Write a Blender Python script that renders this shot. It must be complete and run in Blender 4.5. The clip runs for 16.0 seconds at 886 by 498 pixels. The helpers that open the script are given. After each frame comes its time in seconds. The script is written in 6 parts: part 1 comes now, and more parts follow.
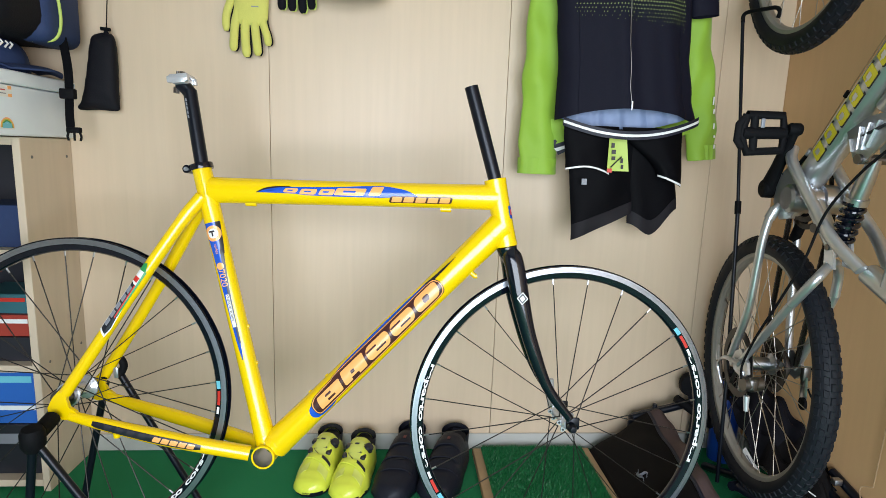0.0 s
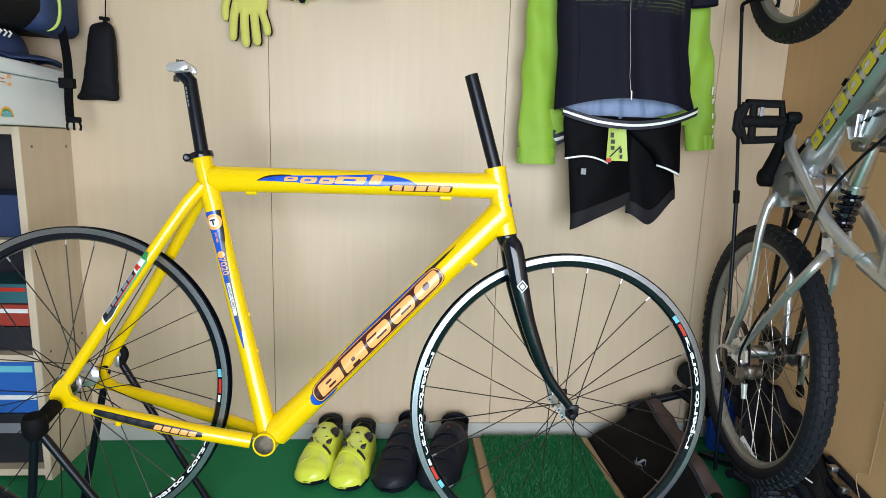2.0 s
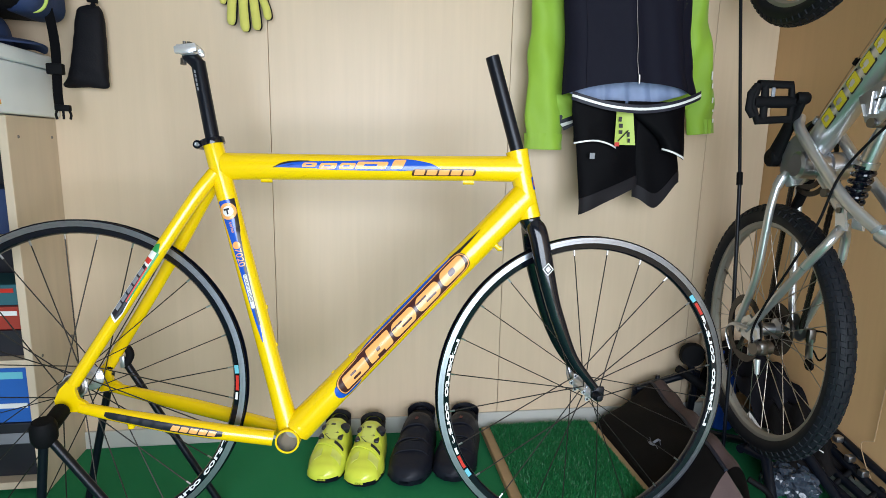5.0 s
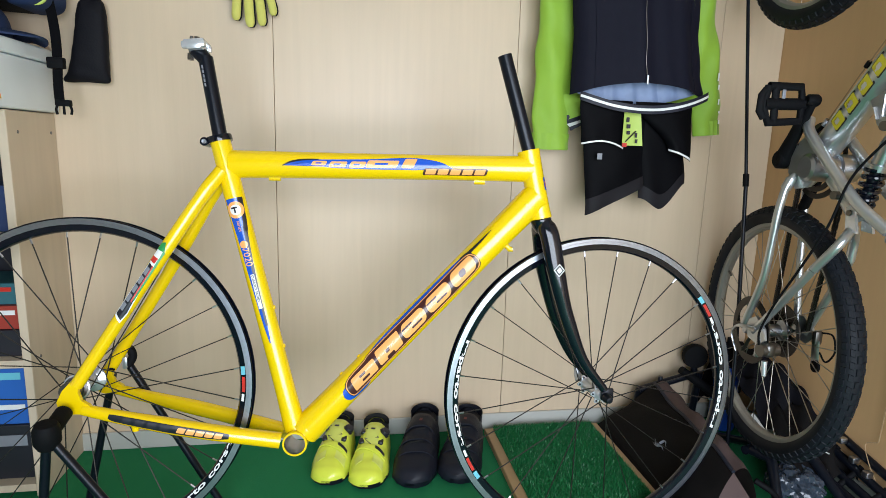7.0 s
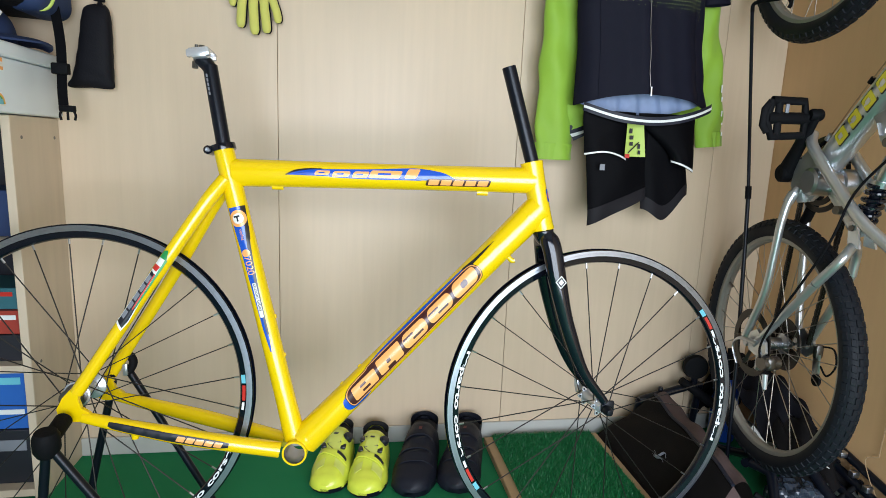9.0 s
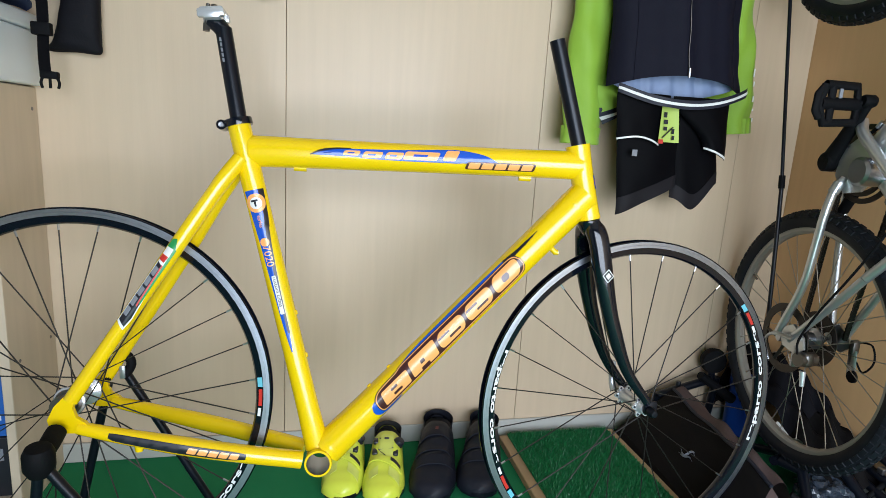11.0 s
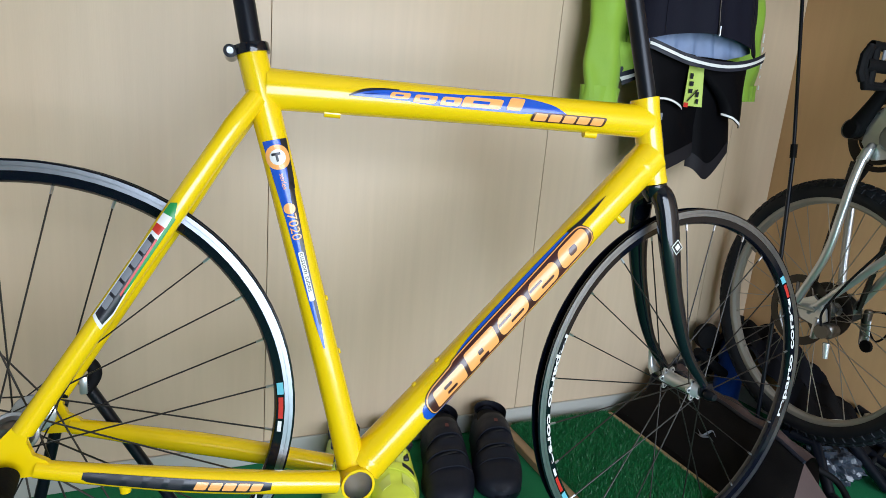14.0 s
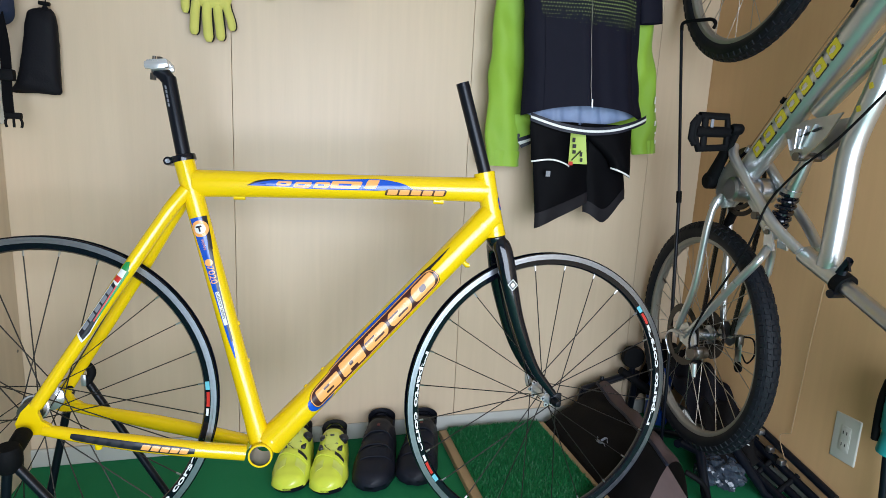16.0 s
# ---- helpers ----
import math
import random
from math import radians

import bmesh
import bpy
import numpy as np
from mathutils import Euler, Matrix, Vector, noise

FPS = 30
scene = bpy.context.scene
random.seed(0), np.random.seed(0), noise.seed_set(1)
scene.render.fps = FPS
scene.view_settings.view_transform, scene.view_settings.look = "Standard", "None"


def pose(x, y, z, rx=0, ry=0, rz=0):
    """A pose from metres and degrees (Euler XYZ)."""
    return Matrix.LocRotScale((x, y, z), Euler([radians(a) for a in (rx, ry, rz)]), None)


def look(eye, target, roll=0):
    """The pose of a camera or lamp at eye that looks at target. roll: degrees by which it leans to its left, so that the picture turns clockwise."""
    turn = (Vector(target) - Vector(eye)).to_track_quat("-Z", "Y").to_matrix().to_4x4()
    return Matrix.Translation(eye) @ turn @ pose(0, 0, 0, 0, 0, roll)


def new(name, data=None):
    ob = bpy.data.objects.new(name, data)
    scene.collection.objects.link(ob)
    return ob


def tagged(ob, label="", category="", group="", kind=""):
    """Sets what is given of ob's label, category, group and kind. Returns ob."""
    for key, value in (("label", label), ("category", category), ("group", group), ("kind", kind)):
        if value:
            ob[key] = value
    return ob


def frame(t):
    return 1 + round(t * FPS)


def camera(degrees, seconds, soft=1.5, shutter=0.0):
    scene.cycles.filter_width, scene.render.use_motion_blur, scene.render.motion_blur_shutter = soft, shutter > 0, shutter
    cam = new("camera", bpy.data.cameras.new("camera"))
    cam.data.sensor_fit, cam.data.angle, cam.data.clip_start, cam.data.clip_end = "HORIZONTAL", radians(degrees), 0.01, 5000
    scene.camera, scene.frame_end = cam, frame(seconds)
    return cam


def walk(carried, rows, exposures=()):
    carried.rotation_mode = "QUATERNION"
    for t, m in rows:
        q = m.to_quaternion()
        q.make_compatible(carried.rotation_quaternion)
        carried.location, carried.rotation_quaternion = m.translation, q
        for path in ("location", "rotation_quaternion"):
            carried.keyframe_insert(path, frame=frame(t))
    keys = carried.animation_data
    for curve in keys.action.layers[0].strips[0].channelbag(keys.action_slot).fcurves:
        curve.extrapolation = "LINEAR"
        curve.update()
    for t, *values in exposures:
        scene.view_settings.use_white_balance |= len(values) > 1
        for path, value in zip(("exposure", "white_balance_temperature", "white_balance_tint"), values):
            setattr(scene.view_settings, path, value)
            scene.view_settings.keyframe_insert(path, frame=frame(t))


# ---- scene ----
cam = camera(76.0, 16.0, soft=0.55)
# seconds, place (m), then yaw to the left, pitch up and roll (degrees)
ROWS = [
    (0.0, 0.2684, -1.1068, 0.8817, -4.303, -9.798, 1.977),
    (0.5, 0.2789, -1.1082, 0.8727, -4.265, -9.847, 1.733),
    (1.0, 0.2713, -1.1091, 0.8769, -4.324, -10.109, 2.106),
    (1.5, 0.2669, -1.1120, 0.8708, -4.487, -10.061, 2.083),
    (2.0, 0.2642, -1.1135, 0.8679, -4.515, -10.253, 1.964),
    (2.5, 0.2555, -1.1138, 0.8613, -4.724, -10.440, 1.759),
    (3.0, 0.2488, -1.1149, 0.8491, -5.094, -10.683, 1.635),
    (3.5, 0.2286, -1.1116, 0.8531, -6.022, -10.530, 2.417),
    (4.0, 0.1736, -1.0984, 0.8308, -7.330, -10.433, 1.407),
    (6.5, 0.1134, -1.0757, 0.8383, -9.731, -10.118, 1.842),
    (7.0, 0.0968, -1.0660, 0.8329, -9.679, -10.339, 1.708),
    (7.5, 0.1006, -1.0630, 0.8302, -9.860, -10.690, 1.975),
    (8.0, 0.1040, -1.0654, 0.8353, -9.621, -10.316, 2.239),
    (8.5, 0.1051, -1.0623, 0.8419, -9.651, -10.165, 2.225),
    (9.0, 0.0929, -1.0621, 0.8493, -9.657, -10.112, 2.362),
    (11.5, -0.0571, -0.8764, 0.8162, -14.973, -11.654, 3.206),
    (12.0, -0.0924, -0.8098, 0.7885, -17.075, -11.718, 2.841),
    (12.5, -0.1353, -0.7529, 0.7530, -19.248, -12.053, 3.692),
    (13.0, -0.2105, -0.7009, 0.7369, -20.988, -12.891, 4.533),
    (13.5, -0.2363, -0.6780, 0.7398, -22.294, -12.282, 4.644),
    (14.0, -0.2133, -0.7000, 0.7566, -23.779, -12.207, 4.901),
    (14.5, -0.1641, -0.7932, 0.7988, -22.674, -11.869, 3.643),
    (15.0, -0.0950, -0.9172, 0.8340, -20.502, -11.647, 3.297),
    (15.5, -0.0284, -1.0148, 0.8683, -18.195, -11.591, 3.038),
    (16.0, 0.0517, -1.1102, 0.8887, -15.433, -10.690, 2.717),
    ]


def aim(x, y, z, yaw, pitch, roll):
    a, b = radians(yaw), radians(pitch)
    ahead = Vector((-math.sin(a) * math.cos(b), math.cos(a) * math.cos(b), math.sin(b)))
    return look((x, y, z), Vector((x, y, z)) + ahead, roll)


walk(cam, [(t, aim(*row)) for t, *row in ROWS],
     exposures=[(0.0, 0.0, 6500, 10), (4.0, -0.04, 6450, 10), (9.0, -0.06, 6400, 9.5), (12.5, -0.16, 6250, 9.5), (14.5, -0.15, 6250, 9.5), (16.0, -0.14, 6250, 10)])

# ---- light: daylight through the wide opening behind the camera ----
world = bpy.data.worlds.new("daylight")
scene.world = world
world.use_nodes = True
wn = world.node_tree
sky = wn.nodes.new("ShaderNodeTexSky")
sky.sky_type, sky.sun_disc = 'NISHITA', False
sky.sun_elevation, sky.sun_rotation = radians(50), radians(200)
bgn = wn.nodes["Background"]
bgn.inputs["Strength"].default_value = 0.10
wn.links.new(sky.outputs[0], bgn.inputs["Color"])
sun = new("sun", bpy.data.lights.new("sun", 'SUN'))
sun.data.energy, sun.data.angle, sun.data.color = 1.0, radians(10), (1, 0.96, 0.9)
sun.matrix_world = look((1.0, -5, 6), (0, 2.5, 0))
win = new("daylight_window", bpy.data.lights.new("daylight_window", 'AREA'))
win.data.shape, win.data.size, win.data.size_y = 'RECTANGLE', 1.9, 1.5
win.data.energy, win.data.color = 92, (0.84, 0.925, 1.05)
win.matrix_world = look((0.42, -2.36, 0.80), (0.84, 0.47, 0.36))


# ---- materials ----
def material(name, color, rough=0.5, metal=0.0, spread=0.0, scale=40.0, bump=0.0, bump_scale=200.0, stretch=(1, 1, 1),
             dirt=0.0, dirt_scale=4.0, coat=0.0, island=0.0, trans=0.0, sheen=0.0, spec=0.5):
    """A surface with grain (spread, scale), stains (dirt), relief (bump) in object space."""
    m = bpy.data.materials.new(name)
    m.use_nodes = True
    nt = m.node_tree
    b = nt.nodes["Principled BSDF"]
    b.inputs["Roughness"].default_value, b.inputs["Metallic"].default_value = rough, metal
    b.inputs["Coat Weight"].default_value = coat
    b.inputs["Coat Roughness"].default_value = 0.06
    b.inputs["Sheen Weight"].default_value = sheen
    b.inputs["Transmission Weight"].default_value = trans
    b.inputs["Specular IOR Level"].default_value = spec
    tc = nt.nodes.new("ShaderNodeTexCoord")
    mp = nt.nodes.new("ShaderNodeMapping")
    mp.inputs["Scale"].default_value = stretch
    nt.links.new(tc.outputs["Object"], mp.inputs["Vector"])
    cur = None
    def mixer(fac, a, bcol, amount):
        mx = nt.nodes.new("ShaderNodeMix")
        mx.data_type = 'RGBA'
        mul = nt.nodes.new("ShaderNodeMath")
        mul.operation = 'MULTIPLY'
        mul.inputs[1].default_value = amount
        nt.links.new(fac, mul.inputs[0])
        nt.links.new(mul.outputs[0], mx.inputs["Factor"])
        if hasattr(a, "default_value"):
            nt.links.new(a, mx.inputs["A"])
        else:
            mx.inputs["A"].default_value = (*a, 1)
        mx.inputs["B"].default_value = (*bcol, 1)
        return mx.outputs["Result"]
    cur = color
    if spread:
        n = nt.nodes.new("ShaderNodeTexNoise")
        n.inputs["Scale"].default_value, n.inputs["Detail"].default_value = scale, 4
        nt.links.new(mp.outputs[0], n.inputs["Vector"])
        cur = mixer(n.outputs["Fac"], cur, tuple(c * (1 - spread) for c in color), 1.0)
    if dirt:
        n = nt.nodes.new("ShaderNodeTexNoise")
        n.inputs["Scale"].default_value, n.inputs["Detail"].default_value = dirt_scale, 6
        nt.links.new(tc.outputs["Object"], n.inputs["Vector"])
        cur = mixer(n.outputs["Fac"], cur, tuple(c * 0.55 for c in color), dirt)
        rr = nt.nodes.new("ShaderNodeMapRange")
        rr.inputs["To Min"].default_value, rr.inputs["To Max"].default_value = max(0.02, rough * 0.8), min(1, rough * 1.25)
        nt.links.new(n.outputs["Fac"], rr.inputs["Value"])
        nt.links.new(rr.outputs[0], b.inputs["Roughness"])
    if island:
        g = nt.nodes.new("ShaderNodeNewGeometry")
        cur = mixer(g.outputs["Random Per Island"], cur, tuple(c * (1 - island) for c in color), 1.0)
    if hasattr(cur, "default_value"):
        nt.links.new(cur, b.inputs["Base Color"])
    else:
        b.inputs["Base Color"].default_value = (*cur, 1)
    if bump:
        n = nt.nodes.new("ShaderNodeTexNoise")
        n.inputs["Scale"].default_value, n.inputs["Detail"].default_value = bump_scale, 3
        nt.links.new(mp.outputs[0], n.inputs["Vector"])
        bp = nt.nodes.new("ShaderNodeBump")
        bp.inputs["Strength"].default_value, bp.inputs["Distance"].default_value = bump, 0.002
        nt.links.new(n.outputs["Fac"], bp.inputs["Height"])
        nt.links.new(bp.outputs[0], b.inputs["Normal"])
    return m


WALL = material("panel_vinyl", (0.645, 0.505, 0.352), 0.42, spread=0.13, scale=9, stretch=(7, 7, 0.35), bump=0.05, bump_scale=60, dirt=0.12, dirt_scale=1.3)
WALL_R = material("panel_vinyl_brown", (0.66, 0.41, 0.20), 0.45, spread=0.13, scale=9, stretch=(7, 7, 0.35), bump=0.05, bump_scale=60, dirt=0.15, dirt_scale=1.3)
PLASTER = material("room_paint", (0.46, 0.42, 0.37), 0.7, spread=0.08, scale=5, bump=0.05)
SEAM = material("seam_dark", (0.16, 0.11, 0.07), 0.8)
BASE = material("baseboard_grey", (0.48, 0.48, 0.44), 0.4, spread=0.08, scale=12, dirt=0.2)
CARPET = material("green_carpet", (0.020, 0.245, 0.094), 0.85, spread=0.35, scale=500, bump=0.5, bump_scale=900, dirt=0.25, dirt_scale=6, spec=0.2)
TURF = material("green_turf", (0.019, 0.25, 0.072), 0.42, island=0.6, spread=0.2, scale=200)
PINE = material("shelf_wood", (0.70, 0.57, 0.42), 0.5, spread=0.28, scale=5, stretch=(6, 6, 0.5), bump=0.08, bump_scale=50, dirt=0.15, dirt_scale=3)
YELLOW = material("yellow_paint", (0.88, 0.60, 0.0), 0.22, coat=0.7, spread=0.03, scale=15)
BLACK = material("black_gloss", (0.003, 0.0045, 0.010), 0.16, coat=0.5, spec=0.35)
BLACK_SAT = material("black_anodised", (0.005, 0.007, 0.013), 0.32, metal=0.2, spread=0.2, scale=80, spec=0.35)
RUBBER = material("black_rubber", (0.0035, 0.0038, 0.005), 0.7, spread=0.3, scale=120, bump=0.2, bump_scale=300, spec=0.14)
TYRE = material("tyre_rubber", (0.011, 0.0135, 0.019), 0.58, spread=0.3, scale=60, dirt=0.3, dirt_scale=20, spec=0.2)
ALLOY = material("brushed_alloy", (0.52, 0.54, 0.58), 0.32, metal=1.0, spread=0.12, scale=60)
TRACK = material("brake_track_alloy", (0.46, 0.49, 0.55), 0.33, metal=1.0, spread=0.25, scale=90)
CHROME = material("polished_alloy", (0.74, 0.76, 0.80), 0.24, metal=0.6, spread=0.08, scale=80)
STEEL = material("dull_steel", (0.20, 0.19, 0.18), 0.4, metal=1.0, dirt=0.4, dirt_scale=30)
CHAINM = material("oily_chain_steel", (0.05, 0.042, 0.036), 0.38, metal=0.7, spread=0.4, scale=150, dirt=0.4, dirt_scale=40)
SPOKE = material("black_spoke", (0.035, 0.032, 0.03), 0.35, metal=0.6)
SPOKE_S = material("steel_spoke", (0.45, 0.42, 0.38), 0.35, metal=1.0)
SILVER = material("silver_frame_paint", (0.62, 0.64, 0.65), 0.29, metal=0.82, spread=0.15, scale=30, dirt=0.2, dirt_scale=8)
RIM_GREY = material("grey_rim", (0.34, 0.33, 0.30), 0.45, metal=0.35, dirt=0.4, dirt_scale=10)
BLUE = material("decal_blue", (0.01, 0.085, 0.52), 0.25, coat=0.5)
MAROON = material("decal_maroon", (0.055, 0.012, 0.012), 0.3, coat=0.5)
ORANGE = material("decal_orange", (0.93, 0.42, 0.13), 0.3, coat=0.5)
WHITE = material("decal_white", (0.78, 0.78, 0.76), 0.35)
DARKRED = material("dull_red_mark", (0.10, 0.012, 0.012), 0.5)
RED = material("decal_red", (0.55, 0.03, 0.02), 0.35)
GREEN = material("decal_green", (0.02, 0.27, 0.07), 0.35)
CYAN = material("decal_cyan", (0.15, 0.5, 0.6), 0.35)
INK = material("decal_black", (0.012, 0.013, 0.02), 0.3)
GREYINK = material("decal_grey", (0.22, 0.23, 0.26), 0.35)
GOLDTXT = material("decal_gold", (0.50, 0.42, 0.02), 0.35)
JERSEY = material("black_jersey", (0.0065, 0.0068, 0.0155), 0.72, spread=0.25, scale=60, bump=0.25, bump_scale=500, spec=0.15)
LINING = material("pale_blue_lining", (0.26, 0.35, 0.55), 0.6, spread=0.45, scale=25, bump=0.15, bump_scale=60)
BAND = material("navy_hem", (0.006, 0.008, 0.02), 0.6)
LIME = material("lime_fabric", (0.27, 0.47, 0.035), 0.65, spread=0.18, scale=18, bump=0.2, bump_scale=500, sheen=0.15)
LIMEDOT = material("lime_print", (0.45, 0.58, 0.12), 0.6)
DOT = material("faded_lime_print", (0.30, 0.36, 0.11), 0.7)
SHORTS = material("black_lycra", (0.0022, 0.0022, 0.0032), 0.6, spread=0.2, scale=60, bump=0.2, bump_scale=400, spec=0.06)
CUFF = material("charcoal_lycra", (0.011, 0.0095, 0.012), 0.65, spread=0.2, scale=60, spec=0.2)
NEON = material("neon_shoe", (0.68, 0.75, 0.07), 0.32, coat=0.3, spread=0.1, scale=60)
NEON_PALE = material("worn_neon", (0.68, 0.74, 0.15), 0.4, spread=0.2, scale=25)
SHOE_BLK = material("black_shoe", (0.0095, 0.011, 0.019), 0.5, spread=0.25, scale=150, bump=0.2, bump_scale=700, spec=0.25)
LINER = material("shoe_liner", (0.01, 0.01, 0.012), 0.9)
GLOVE_Y = material("yellow_glove", (0.62, 0.60, 0.13), 0.75, spread=0.2, scale=40, bump=0.4, bump_scale=400, sheen=0.2)
GLOVE_K = material("dark_glove", (0.005, 0.005, 0.008), 0.8, spec=0.15, bump=0.3, bump_scale=400)
POUCH = material("black_pouch", (0.005, 0.005, 0.008), 0.7, spread=0.25, scale=90, bump=0.35, bump_scale=250, spec=0.2)
STRAP = material("black_webbing", (0.003, 0.003, 0.004), 0.8, bump=0.15, bump_scale=800, spec=0.08)
NAVY = material("navy_cloth", (0.015, 0.035, 0.11), 0.75, spread=0.25, scale=50, bump=0.3, bump_scale=300)
BOXPL = material("white_box_plastic", (0.80, 0.88, 0.95), 0.3, spread=0.06, scale=20, dirt=0.1)
BAGB = material("dark_bag_cloth", (0.006, 0.005, 0.005), 0.8, spread=0.3, scale=70, bump=0.35, bump_scale=350, spec=0.12)
BAGP = material("mauve_bag_panel", (0.085, 0.053, 0.050), 0.8, spread=0.25, scale=60, bump=0.35, bump_scale=350)
CARD = material("cardboard_edge", (0.45, 0.30, 0.16), 0.8, spread=0.25, scale=25)
OUTLET = material("outlet_plastic", (0.55, 0.54, 0.49), 0.35, spread=0.04, scale=10)
DARK = material("dark_slot", (0.01, 0.01, 0.01), 0.7)
CARTON_B = material("blue_carton", (0.02, 0.12, 0.45), 0.5, spread=0.1, scale=20)
CARTON_R = material("red_carton", (0.35, 0.04, 0.025), 0.5, spread=0.1, scale=20)
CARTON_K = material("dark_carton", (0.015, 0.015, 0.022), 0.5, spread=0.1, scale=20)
CARTON_T = material("teal_carton", (0.03, 0.13, 0.16), 0.5, spread=0.1, scale=20)
FOIL = material("crumpled_plastic", (0.05, 0.065, 0.09), 0.12, spread=0.5, scale=60, bump=0.8, bump_scale=90)
TEAL = material("teal_plastic", (0.02, 0.25, 0.25), 0.4)
BLUEB = material("blue_bottle", (0.01, 0.06, 0.35), 0.3)


# ---- mesh helpers ----
def finish(bm, name, mat, smooth=True):
    me = bpy.data.meshes.new(name)
    bm.normal_update()
    bm.to_mesh(me)
    bm.free()
    if mat:
        me.materials.append(mat)
    if smooth:
        me.shade_smooth()
        me.set_sharp_from_angle(angle=radians(38))
    return me


def part(name, bm, mat, parent=None, label="", smooth=True):
    ob = new(name, finish(bm, name, mat, smooth))
    if parent is not None:
        ob.parent = parent
    if label:
        tagged(ob, label)
    return ob


def thing(name, label, category, m=None, group="", kind=""):
    ob = new(name)
    ob.empty_display_size = 0.05
    if m is not None:
        ob.matrix_world = m
    return tagged(ob, label, category, group, kind)


def settle(dx, dy, dz, g=1.0, about=(0, 0, 0)):
    """Move a thing, and size it about a point."""
    c = Vector(about)
    return Matrix.Translation(c + Vector((dx, dy, dz))) @ Matrix.Scale(g, 4) @ Matrix.Translation(-c)


def box(bm, lo, hi, bevel=0.0, seg=2):
    lo, hi = Vector(lo), Vector(hi)
    r = bmesh.ops.create_cube(bm, size=1.0)
    vs = r["verts"]
    for v in vs:
        v.co = Vector((lo[i] + (v.co[i] + 0.5) * (hi[i] - lo[i]) for i in range(3)))
    if bevel:
        es = {e for v in vs for e in v.link_edges}
        bmesh.ops.bevel(bm, geom=list(es), offset=bevel, segments=seg, profile=0.5, affect='EDGES')
    return bm


def boxb(lo, hi, bevel=0.0, seg=2):
    return box(bmesh.new(), lo, hi, bevel, seg)


def spline(pts, n=8):
    """Catmull-Rom through points (tuples of any length)."""
    P = [np.array(p, float) for p in pts]
    P = [2 * P[0] - P[1]] + P + [2 * P[-1] - P[-2]]
    out = []
    for i in range(1, len(P) - 2):
        for k in range(n):
            t = k / n
            a, b, c, d = P[i - 1], P[i], P[i + 1], P[i + 2]
            out.append(0.5 * (2 * b + (c - a) * t + (2 * a - 5 * b + 4 * c - d) * t * t + (3 * b - a - 3 * c + d) * t ** 3))
    out.append(P[-2])
    return out


def tube(bm, pts, r, seg=12, cap=True, flat=None, up=None):
    """Sweep a circle (or ellipse: flat = the ratio across up) along points; r is a number or a list."""
    P = [Vector(p[:3]) for p in pts]
    n = len(P)
    rs = r if hasattr(r, "__len__") else [r] * n
    rings = []
    ref = Vector(up) if up else None
    prev = None
    for i in range(n):
        t = (P[min(i + 1, n - 1)] - P[max(i - 1, 0)]).normalized()
        if ref is not None:
            a = (ref - t * ref.dot(t)).normalized()
        elif prev is None:
            a = t.orthogonal().normalized()
        else:
            a = (prev - t * prev.dot(t)).normalized()
        prev = a
        b = t.cross(a)
        f = (flat[i] if hasattr(flat, "__len__") else flat) if flat else 1.0
        rings.append([bm.verts.new(P[i] + rs[i] * (math.cos(2 * math.pi * k / seg) * a + f * math.sin(2 * math.pi * k / seg) * b)) for k in range(seg)])
    for i in range(n - 1):
        for k in range(seg):
            bm.faces.new((rings[i][k], rings[i][(k + 1) % seg], rings[i + 1][(k + 1) % seg], rings[i + 1][k]))
    if cap:
        bm.faces.new(rings[0][::-1])
        bm.faces.new(rings[-1])
    return bm


def tubeb(pts, r, seg=12, cap=True, flat=None, up=None):
    return tube(bmesh.new(), pts, r, seg, cap, flat, up)


def lathe(bm, profile, centre=(0, 0, 0), axis=(0, 0, 1), seg=24, closed=False, a0=0.0, a1=2 * math.pi):
    """Turn a profile of (radius, height) about an axis. closed: the profile is a ring (torus-like)."""
    z = Vector(axis).normalized()
    x = z.orthogonal().normalized()
    y = z.cross(x)
    full = a1 - a0 > 6.28
    n = seg if full else seg + 1
    rings = []
    for k in range(n):
        a = a0 + (a1 - a0) * k / seg
        d = math.cos(a) * x + math.sin(a) * y
        rings.append([bm.verts.new(Vector(centre) + d * r + z * h) for r, h in profile])
    m = len(profile)
    for k in range(seg):
        A, B = rings[k], rings[(k + 1) % n]
        for i in range(m if closed else m - 1):
            j = (i + 1) % m
            bm.faces.new((A[i], B[i], B[j], A[j]))
    if not full and closed:
        bm.faces.new(rings[0])
        bm.faces.new(rings[-1][::-1])
    bmesh.ops.remove_doubles(bm, verts=bm.verts, dist=1e-6)
    bmesh.ops.recalc_face_normals(bm, faces=bm.faces)
    return bm


def latheb(profile, centre=(0, 0, 0), axis=(0, 0, 1), seg=24, **k):
    return lathe(bmesh.new(), profile, centre, axis, seg, **k)


def slab(poly, depth, place):
    """A flat outline (list of 2D points) with thickness, mapped by place(u, v, d) to space."""
    bm = bmesh.new()
    A = [bm.verts.new(place(u, v, 0)) for u, v in poly]
    B = [bm.verts.new(place(u, v, depth)) for u, v in poly]
    bm.faces.new(A)
    bm.faces.new(B[::-1])
    n = len(poly)
    for i in range(n):
        bm.faces.new((A[i], A[(i + 1) % n], B[(i + 1) % n], B[i]))
    bmesh.ops.recalc_face_normals(bm, faces=bm.faces)
    return bm


